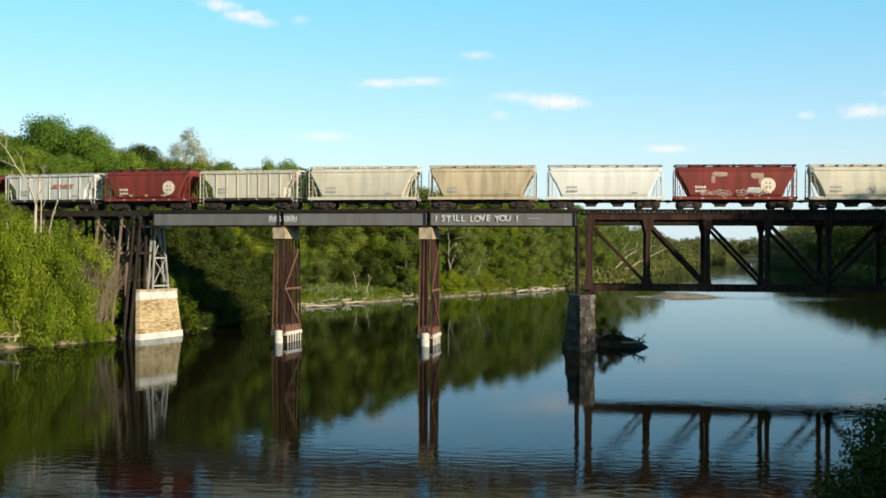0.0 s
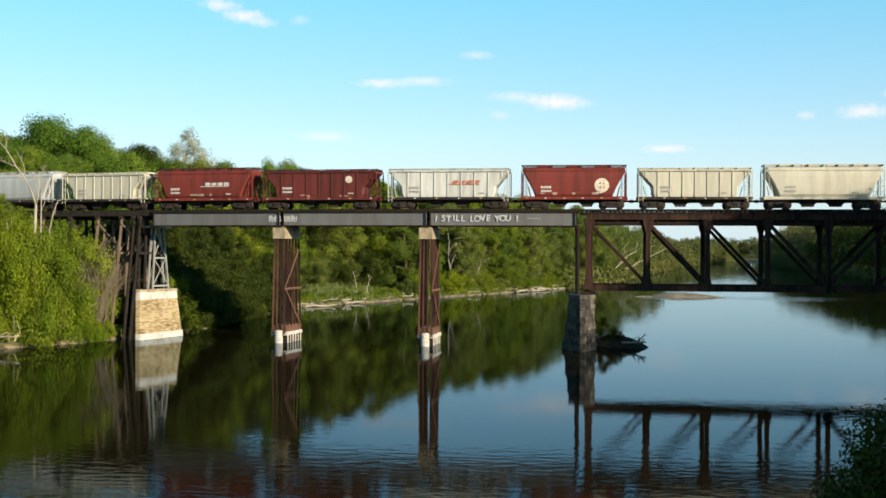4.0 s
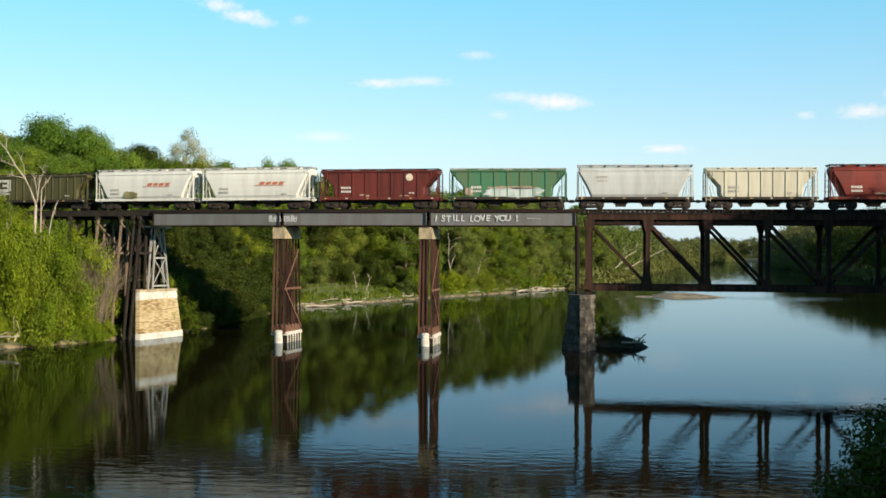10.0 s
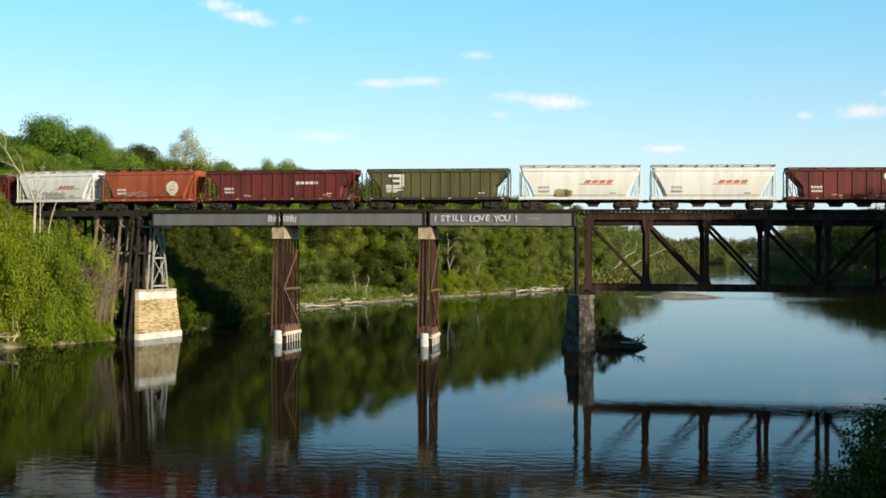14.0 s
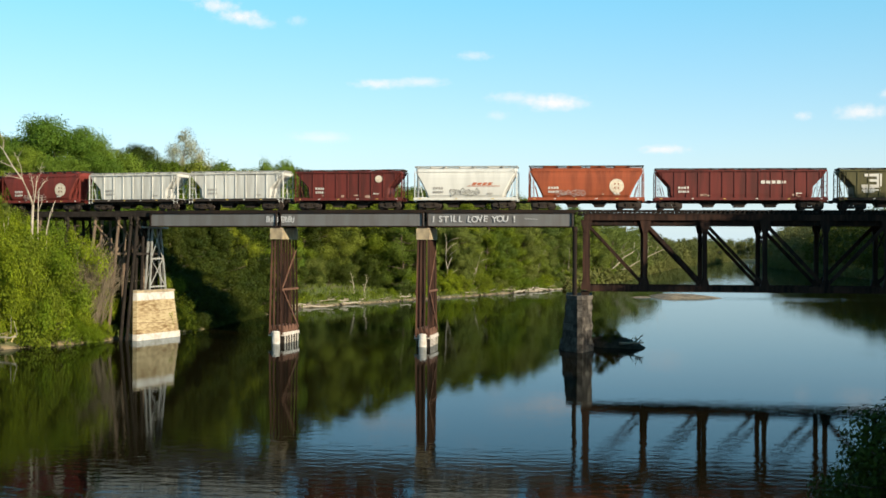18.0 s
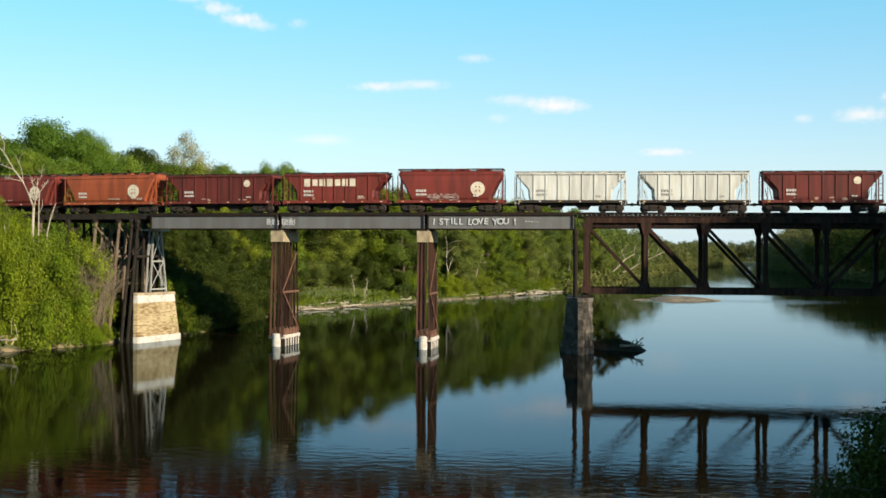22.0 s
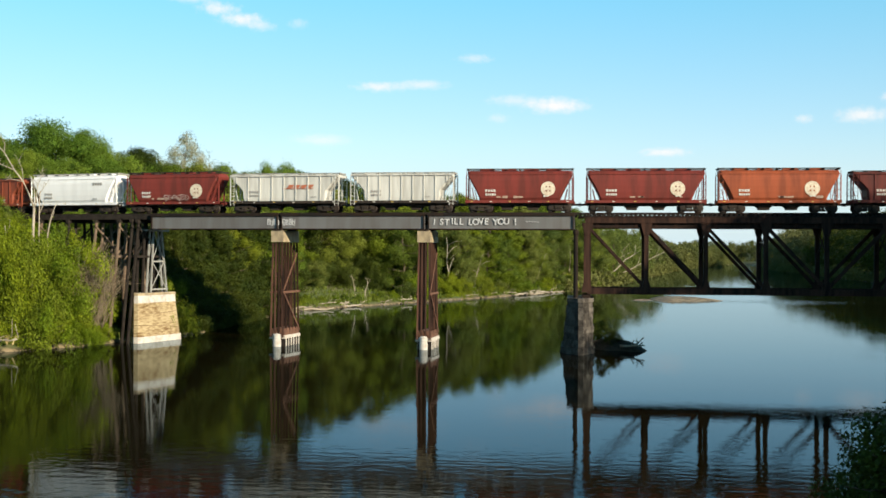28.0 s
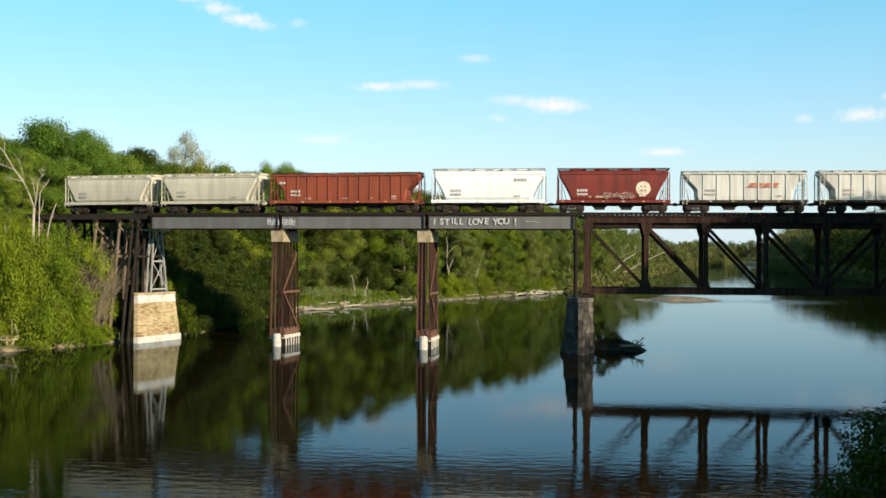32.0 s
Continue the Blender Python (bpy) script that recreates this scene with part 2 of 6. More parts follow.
# ---- mesh tools ----
class Shape:
    """Collects boxes, tubes and lofts for one mesh."""

    def __init__(self):
        self.v, self.f = [], []

    def hull(self, rings, closed=True, caps=True):
        n, base = len(rings[0]), len(self.v)
        for r in rings:
            self.v += [tuple(p) for p in r]
        for i in range(len(rings) - 1):
            for j in range(n if closed else n - 1):
                k = (j + 1) % n
                self.f.append((base + i * n + j, base + i * n + k, base + (i + 1) * n + k, base + (i + 1) * n + j))
        if caps and n > 2:
            self.f.append(tuple(base + j for j in reversed(range(n))))
            self.f.append(tuple(base + (len(rings) - 1) * n + j for j in range(n)))
        return self

    def box(self, c, size, m=None):
        x, y, z = (s / 2 for s in size)
        low = [Vector(p) for p in ((-x, -y, -z), (x, -y, -z), (x, y, -z), (-x, y, -z))]
        top = [p + Vector((0, 0, 2 * z)) for p in low]
        c = Vector(c)
        if m is not None:
            low, top = [m @ p for p in low], [m @ p for p in top]
        return self.hull([[c + p for p in low], [c + p for p in top]])

    def beam(self, a, b, w, h, up=(0, 0, 1)):
        a, b = Vector(a), Vector(b)
        d = (b - a).normalized()
        side = d.cross(Vector(up))
        if side.length < 1e-4:
            side = d.cross(Vector((0, 1, 0)))
        side.normalize()
        top = side.cross(d) * (h / 2)
        side = side * (w / 2)
        return self.hull([[p - side - top, p + side - top, p + side + top, p - side + top] for p in (a, b)])

    def tube(self, pts, radii, n=8):
        pts = [Vector(p) for p in pts]
        rings = []
        for i, p in enumerate(pts):
            d = (pts[min(i + 1, len(pts) - 1)] - pts[max(i - 1, 0)]).normalized()
            a = d.cross(Vector((0, 0, 1)) if abs(d.z) < 0.9 else Vector((0, 1, 0))).normalized()
            c = d.cross(a)
            r = radii[i] if isinstance(radii, (list, tuple)) else radii
            rings.append([p + (a * math.cos(2 * math.pi * k / n) + c * math.sin(2 * math.pi * k / n)) * r for k in range(n)])
        return self.hull(rings)

    def mesh(self, name, smooth=False):
        me = bpy.data.meshes.new(name)
        me.from_pydata(self.v, [], self.f)
        if smooth:
            me.polygons.foreach_set("use_smooth", [True] * len(me.polygons))
        return me


def part(name, shape, material, parent=None, label="", m=None, smooth=False):
    """Links a shape (or a shared mesh) as one mesh object under a thing or under a part."""
    me = shape if isinstance(shape, bpy.types.Mesh) else shape.mesh(name, smooth)
    if not me.materials:
        me.materials.append(material)
    ob = new(name, me)
    if me.materials[0] is not material:
        ob.material_slots[0].link = "OBJECT"
        ob.material_slots[0].material = material
    if parent is not None:
        ob.parent = parent
    if m is not None:
        ob.matrix_basis = m
    if label:
        tagged(ob, label)
    return ob


def thing(name, m, label, category, group="", kind=""):
    ob = new(name)
    ob.matrix_basis = m
    ob.empty_display_size = 0.5
    return tagged(ob, label, category, group, kind)


# ---- the railway's line: straight over the truss, a curve to the left of it ----
CURVE, S0, S1 = 0.00441, -5.0, -100.0
RAIL_Z = 15.08


def line(s, lat=0.0, z=0.0):
    """Place at s metres along the track, lat metres to its far side, z up."""
    if s >= S0:
        x, y, a = s, 0.0, 0.0
    else:
        u = max(s, S1) - S0
        a = CURVE * u
        x, y = S0 + math.sin(a) / CURVE, (1 - math.cos(a)) / CURVE
        if s < S1:
            x, y = x + (s - S1) * math.cos(a), y + (s - S1) * math.sin(a)
    return Vector((x - lat * math.sin(a), y + lat * math.cos(a), z))


def heading(s):
    return math.degrees(CURVE * (max(min(s, S0), S1) - S0))


def on_line(s, lat=0.0, z=0.0):
    p = line(s, lat, z)
    return pose(p.x, p.y, p.z, 0, 0, heading(s))


# ---- ground and water ----
SHORE_LEFT = [(-900, -50), (-200, -42), (-84, -34), (-70, -24), (-61.5, -13.5), (-57.5, -6.5), (-54.5, 0), (-53, 8), (-50.5, 20), (-51, 50), (-50, 80),
              (-38, 107), (-18, 155), (-4, 191), (12, 256), (53, 553), (150, 1050)]
SHORE_FAR = [(158, 1064), (166, 1010)]
SHORE_RIGHT = [(152, 880), (119, 600), (113, 430), (108, 300), (98, 200), (92, 120), (70, 30), (55, 0), (42, -26), (36, -60), (26, -86), (0, -97), (-40, -100),
               (-90, -104), (-200, -112), (-900, -130)]
RIVER = SHORE_LEFT + SHORE_FAR + SHORE_RIGHT


def shore_distance(x, y):
    """Distance to the river's edge: positive on land, negative in the river. x, y are arrays."""
    best = np.full(x.shape, 1e9)
    inside = np.zeros(x.shape, bool)
    n = len(RIVER)
    for i in range(n):
        (ax, ay), (bx, by) = RIVER[i], RIVER[(i + 1) % n]
        dx, dy = bx - ax, by - ay
        t = np.clip(((x - ax) * dx + (y - ay) * dy) / (dx * dx + dy * dy), 0, 1)
        best = np.minimum(best, np.hypot(x - ax - t * dx, y - ay - t * dy))
        if ay != by:
            inside ^= ((ay > y) != (by > y)) & (x < dx * (y - ay) / dy + ax)
    return np.where(inside, -best, best)


TRACK_S = np.arange(-620.0, 620.0, 3.0)
TRACK_P = np.array([line(s)[:2] for s in TRACK_S])


def rough(x, y, k):
    return (np.sin(x * k + 1.3) * np.cos(y * k * 1.17 + 0.4) + 0.5 * np.sin(x * k * 2.3 + y * k * 1.9 + 2.0)
            + 0.3 * np.cos(x * k * 4.7 - y * k * 3.9))


def ground_height(x, y):
    x, y = np.atleast_1d(np.asarray(x, float)), np.atleast_1d(np.asarray(y, float))
    d = shore_distance(x, y) + 0.5 * rough(x, y, 0.5)
    z = np.where(d < 0, np.maximum(-1.8, d * 0.35), np.minimum(1.0 * d, 0.75) + 0.05 * np.clip(d - 1.4, 0, 45))
    z = z + np.where(d > 2, 0.25 * rough(x, y, 0.11), 0)
    z = z + np.where((x < 0) & (d > 0), 2.6 * np.exp(-((y - 104) / 17) ** 2) * np.clip((d - 1.5) / 9, 0, 1), 0)
    near = (y < -88) & (x > -150) & (x < 60)
    z = np.where(near & (d > 0), np.minimum(0.7 + 0.255 * d, 9.15), z)
    lat, s = np.full(x.shape, 1e9), np.zeros(x.shape)
    if x.size < 50:
        q = np.hypot(x[:, None] - TRACK_P[:, 0], y[:, None] - TRACK_P[:, 1])
        lat, s = q.min(1), TRACK_S[q.argmin(1)]
    for sx, (px, py) in zip(TRACK_S, TRACK_P) if x.size >= 50 else ():
        q = np.hypot(x - px, y - py)
        hit = q < lat
        lat, s = np.where(hit, q, lat), np.where(hit, sx, s)
    top = 14.45 - 0.5 * np.clip(lat - 3.6, 0, None)
    top = top - 1.0 * np.clip(s + 63, 0, 80) * (s < 20) - 1.0 * np.clip(67 - s, 0, 80) * (s >= 20)
    bank = np.where(d > 0, np.minimum(top, 0.5 + 0.8 * np.clip(d - 1.8, 0, None)), -5)
    z = np.maximum(z, bank)
    far = np.hypot(x, y)
    return z + np.clip(far - 900, 0, None) * 0.004 * (d > 0)


def ground_z(x, y):
    return float(ground_height(x, y)[0])


def spread(stops):
    out = []
    for a, b, step in stops:
        out += list(np.arange(a, b, step))
    return np.array(out + [stops[-1][1]])


gx = spread([(-3500, -900, 260), (-900, -200, 50), (-200, -110, 7), (-110, -30, 1.3), (-30, 60, 2.0), (60, 170, 2.5), (170, 300, 12), (300, 900, 60), (900, 3500, 260)])
gy = spread([(-900, -180, 60), (-180, -135, 5), (-135, -85, 2.0), (-85, -40, 4), (-40, 45, 1.3), (45, 260, 3.5), (260, 640, 5), (640, 1200, 12), (1200, 4500, 275)])
GX, GY = np.meshgrid(gx, gy)
GZ = ground_height(GX.ravel(), GY.ravel())
nx, ny = len(gx), len(gy)
gm = bpy.data.meshes.new("ground")
idx = np.arange(nx * ny).reshape(ny, nx)
gm.from_pydata(np.stack([GX.ravel(), GY.ravel(), GZ], 1).tolist(), [],
               np.stack([idx[:-1, :-1], idx[:-1, 1:], idx[1:, 1:], idx[1:, :-1]], -1).reshape(-1, 4).tolist())
gm.polygons.foreach_set("use_smooth", [True] * len(gm.polygons))
gm.materials.append(GROUND)
tagged(new("ground", gm), "grassy river banks with bare muddy edges", "ground", kind="structure")
wm = Shape()
wm.f.append((0, 1, 2, 3))
wm.v += [(-1500, -400, 0), (1500, -400, 0), (1500, 1500, 0), (-1500, 1500, 0)]
tagged(part("water", wm, WATER), "calm dark river water mirroring trees, bridge and sky", "river", kind="structure")


# ---- bridge ----
def deck(s0, s1, step=0.5, split=True):
    """Ties, guard timbers and rails between s0 and s1."""
    td = thing("track", pose(0, 0, 0), "railway track on dark creosoted ties with guard timbers", "railway track", kind="structure")
    tie, long_tie = (Shape().box((0, 0, 0), (0.23, w, 0.26)).mesh("tie") for w in (4.3, 5.3))
    n = int((s1 - s0) / step)
    rest = Shape()
    for i in range(n):
        s = s0 + (i + 0.5) * step
        wob = 0.05 * math.sin(i * 12.9898)
        if split and -62 <= s <= 40:
            part("tie", long_tie if s > 0 else tie, TIMBER, td, m=on_line(s, wob, RAIL_Z - 0.30) @ pose(0, 0, 0, 0, 0, -3.3 if s > 0 else 0))
        else:
            p = line(s, wob, RAIL_Z - 0.30)
            rest.box(p, (0.23, 4.3, 0.26), Matrix.Rotation(radians(heading(s)), 3, "Z"))
    if rest.v:
        tagged(part("ties", rest, TIMBER, td), kind="stuff")
    ss = list(np.arange(s0, s1 + 0.1, 4.0))
    for lat in (-0.76, 0.76):
        prof = [(-0.075, -0.17), (0.075, -0.17), (0.02, -0.14), (0.02, -0.05), (0.037, -0.03), (0.037, 0), (-0.037, 0), (-0.037, -0.03), (-0.02, -0.05), (-0.02, -0.14)]
        part("rail", Shape().hull([[line(s, lat + a, RAIL_Z + b) for a, b in prof] for s in ss]), RAIL_STEEL, td)
    for lat in (-1.95, 1.95):
        part("guard_timber", Shape().hull([[line(s, lat + a, RAIL_Z - 0.30 + b) for a, b in ((-0.1, 0.12), (0.1, 0.12), (0.1, 0.19), (-0.1, 0.19))] for s in ss]), TIMBER, td)
    return td


GIRDER_TOP, GIRDER_LOW = 14.75, 13.19
JOINTS = [-50.2, -34.1, -17.4, -1.3]


def girder_span(s0, s1):
    m = on_line((s0 + s1) / 2)
    inv = m.inverted()
    a, b = inv @ line(s0 + 0.06), inv @ line(s1 - 0.06)
    g = thing("girder_span", m, "grey riveted plate girder span with rusty lower flange", "bridge girder", "girder spans of the bridge")
    for side in (-1, 1):
        y = 2.35 * side
        p, q = a + Vector((0, y, 0)), b + Vector((0, y, 0))
        mid = Vector((0, 0, (GIRDER_TOP + GIRDER_LOW) / 2))
        part("web_plate", Shape().beam(p + mid, q + mid, 0.04, GIRDER_TOP - GIRDER_LOW - 0.1), GREY_STEEL, g)
        for z, w, mt, lb in ((GIRDER_TOP - 0.03, 0.42, DARK_STEEL, "black upper flange"), (GIRDER_LOW + 0.03, 0.40, RUST, "rusty lower flange")):
            zz = Vector((0, 0, z))
            part("flange", Shape().beam(p + zz, q + zz, w, 0.07), mt, g, lb)
        # dark ballast plate that hangs below the ties along the edge
        zz = Vector((0, -0.02 * side, GIRDER_TOP + 0.06))
        part("edge_beam", Shape().beam(p + zz + Vector((0, side * 0.12, 0)), q + zz + Vector((0, side * 0.12, 0)), 0.16, 0.34), DARK_STEEL, g, "black edge beam")
        for u in (0.0, 1.0):
            c = p.lerp(q, u) + mid + Vector(((0.12 if u == 0 else -0.12), 0.11 * side, 0))
            part("stiffener", Shape().box(c, (0.10, 0.20, GIRDER_TOP - GIRDER_LOW - 0.16)), DARK_STEEL, g)
    for u in (0.02, 0.35, 0.65, 0.98):
        c = a.lerp(b, u)
        part("cross_frame", Shape().beam(c + Vector((0, -2.3, 13.4)), c + Vector((0, 2.3, 14.5)), 0.1, 0.12)
             .beam(c + Vector((0, -2.3, 14.5)), c + Vector((0, 2.3, 13.4)), 0.1, 0.12), DARK_STEEL, g)
    return g


def spray_text(text, s, lat, z, size):
    """Hand-sprayed letters, each a part of its own."""
    g = thing("graffiti", on_line(s, lat, z), "white hand-sprayed lettering on the grey girder", "graffiti")
    rnd = random.Random(4)
    x = -len(text) * size * 0.33
    for ch in text:
        if ch != " ":
            cu = bpy.data.curves.new("letter", "FONT")
            cu.body, cu.size, cu.extrude, cu.offset, cu.align_x, cu.align_y = ch, size, 0.004, 0.016, "CENTER", "CENTER"
            ob = new("letter", cu)
            me = bpy.data.meshes.new_from_object(ob.evaluated_get(bpy.context.evaluated_depsgraph_get()))
            bpy.data.objects.remove(ob)
            me.materials.clear()
            part("letter", me, CHALK, g, m=pose(x + size * 0.3, 0, rnd.uniform(-0.05, 0.05), 90, 0, 0) @ pose(0, 0, 0, 0, 0, rnd.uniform(-8, 8)))
        x += size * (0.62 if ch not in " I" else 0.42)
    return g


def pile_pier(s, feet_len=5.2):
    """Rusty steel pile bent on a whitewashed footing, with a concrete cap."""
    p = thing("pile_pier", on_line(s - 0.25), "rusty steel pile pier with concrete cap and whitewashed footing", "bridge pier", "pile piers of the bridge")
    cap_low, cap_top, foot = 11.75, 13.05, 1.35
    c = Shape()
    hx, hy = 0.72, 2.5
    c.hull([[(-hx, -hy + 0.0, cap_low), (hx, -hy, cap_low), (hx, hy, cap_low), (-hx, hy, cap_low)],
            [(-hx, -hy, cap_top - 0.12), (hx, -hy, cap_top - 0.12), (hx, hy, cap_top - 0.12), (-hx, hy, cap_top - 0.12)],
            [(-hx + 0.1, -hy + 0.1, cap_top), (hx - 0.1, -hy + 0.1, cap_top), (hx - 0.1, hy - 0.1, cap_top), (-hx + 0.1, hy - 0.1, cap_top)]])
    part("cap", c, CAP_CON, p, "tan concrete cap")
    for lat in (-2.35, 2.35):
        part("bearing", Shape().box((0, lat, 13.12), (1.0, 0.5, 0.14)), DARK_STEEL, p)
    for i in range(6):
        y = -2.25 + i * 4.5 / 5
        for x in (-0.56, -0.19, 0.19, 0.56) if i in (0, 5) else (-0.56, 0.56):
            f = 1.1
            a, b = Vector((x * f * 1.15, y * f, foot - 0.3)), Vector((x, y, cap_low + 0.02))
            prof = [(u * 1.1, v * 0.6) for u, v in ((-0.08, -0.1), (0.08, -0.1), (0.08, -0.08), (0.015, -0.08), (0.015, 0.08), (0.08, 0.08), (0.08, 0.1), (-0.08, 0.1), (-0.08, 0.08), (-0.015, 0.08), (-0.015, -0.08), (-0.08, -0.08))]
            part("column", Shape().hull([[q + Vector((u, v, 0)) for u, v in prof] for q in (a, b)]), PILE, p)
    for x in (0.72, -0.72):
        w = x * 0.98
        part("waler", Shape().box((w * 1.05, 0.1, 6.1), (0.10, 5.1, 0.24)), BRACE, p, "orange-rusted waler")
        part("diagonal_brace", Shape().beam((w * 1.16, -2.3, 6.0), (w * 1.2, 2.5, 1.6), 0.2, 0.07, (1, 0, 0)), BRACE, p, "orange-rusted brace")
        part("diagonal_brace", Shape().beam((w * 1.05, -2.3, 6.3), (w, 2.0, 10.6), 0.2, 0.07, (1, 0, 0)), BRACE, p, "orange-rusted brace")
    hl = feet_len / 2
    part("skirt_plate", Shape().hull([[(-0.82, -hl + 0.4, 1.2), (0.82, -hl + 0.4, 1.2), (0.82, hl - 0.1, 1.2), (-0.82, hl - 0.1, 1.2)],
                                      [(-0.74, -hl + 0.6, 2.0), (0.74, -hl + 0.6, 2.0), (0.74, hl - 0.2, 2.0), (-0.74, hl - 0.2, 2.0)]]), BRACE, p, "rusty skirt plate")
    part("footing", Shape().hull([[(-0.95, -hl + 0.3, 0.86), (0.95, -hl + 0.3, 0.86), (0.95, hl, 0.92), (-0.95, hl, 0.92)],
                                  [(-0.9, -hl + 0.3, 1.25), (0.9, -hl + 0.3, 1.25), (0.9, hl, 1.25), (-0.9, hl, 1.25)]]), WHITE_CON, p, "whitewashed footing beam")
    part("footing_nose", Shape().tube([(0, -hl + 0.2, -1.0), (0, -hl + 0.2, 0.75), (0, -hl + 0.2, 0.8), (0, -hl + 0.2, 1.3), (0, -hl + 0.2, 1.45)], [0.47, 0.47, 0.43, 0.48, 0.34], 14), WHITE_CON, p, "white drum-like footing end")
    # dark block stands in for the shade between the footing posts
    part("footing_core", Shape().box((0, 0.3, -0.2), (1.52, feet_len - 0.7, 2.2)), TIMBER, p, "dark block standing in for shade inside the footing")
    for i in range(6):
        y = -hl + 1.0 + i * (feet_len - 1.2) / 5
        for x in (-0.8, 0.8):
            part("footing_post", Shape().box((x, y, -0.2), (0.07, 0.2, 2.16)), WHITE_CON, p)
    return p


def stone_pier(s, top=5.85, near=-4.4, far=4.4):
    """Coursed limestone pier with a pointed nose towards the near bank."""
    p = thing("stone_pier", on_line(s), "weathered grey limestone pier with coursed blocks and pointed nose", "bridge pier", "stone piers of the truss")
    rnd = random.Random(3)
    z = -1.0
    hs = [1.75, 0.75, 0.72, 0.7, 0.7, 0.66, 0.66, 0.66]

    def outline(z, grow=0.0):
        w, left = 1.24 + (top - z) * 0.015 + grow, 1.30 + (top - z) * 0.12 + grow
        nose = near - 0.2 - (top - z) * 0.30 - grow
        sh = near + 1.5 - (top - z) * 0.08
        e = far + (top - z) * 0.08 + grow
        return [(-0.25, nose), (0.25, nose), (w, sh), (w, e), (-left, e), (-left, sh)]

    part("core", Shape().hull([[(x * 0.97, y * 0.985, zz) for x, y in outline(zz)] for zz in (-1.5, top - 0.4)]), STONE, p)
    for ci, h in enumerate(hs):
        grow = 0.16 if ci == 0 else (0.09 if ci in (3, 6) else 0.0)
        lo, hi = outline(z, grow), outline(z + h - 0.07, grow)
        for e in range(6):
            a0, b0, a1, b1 = (Vector((*q, zz)) for q, zz in ((lo[e], z), (lo[(e + 1) % 6], z), (hi[e], z + h - 0.07), (hi[(e + 1) % 6], z + h - 0.07)))
            n = max(1, round((b0 - a0).length / 1.25))
            cuts = [0] + [(i + (0.35 if ci % 2 else 0) + rnd.uniform(-0.08, 0.08)) / n for i in range(1, n)] + [1]
            out = (b0 - a0).cross(Vector((0, 0, 1))).normalized()
            for i in range(len(cuts) - 1):
                u, v = cuts[i] + 0.012 / n, cuts[i + 1] - 0.012 / n
                proud = out * rnd.uniform(0.0, 0.04)
                q = [a0.lerp(b0, u), a0.lerp(b0, v), a1.lerp(b1, v), a1.lerp(b1, u)]
                part("stone", Shape().hull([[c - out * 0.3 for c in q], [c + proud for c in q]]), STONE, p)
        z += h
    part("coping", Shape().hull([[(x * 1.12, y * 1.06, zz) for x, y in outline(top)] for zz in (top - 0.42, top)]), STONE, p, "projecting stone coping")
    for lat in (-2.45, 2.45):
        part("bearing", Shape().box((0.6, lat, top + 0.16), (0.9, 0.6, 0.32)), DARK_STEEL, p)
    return p


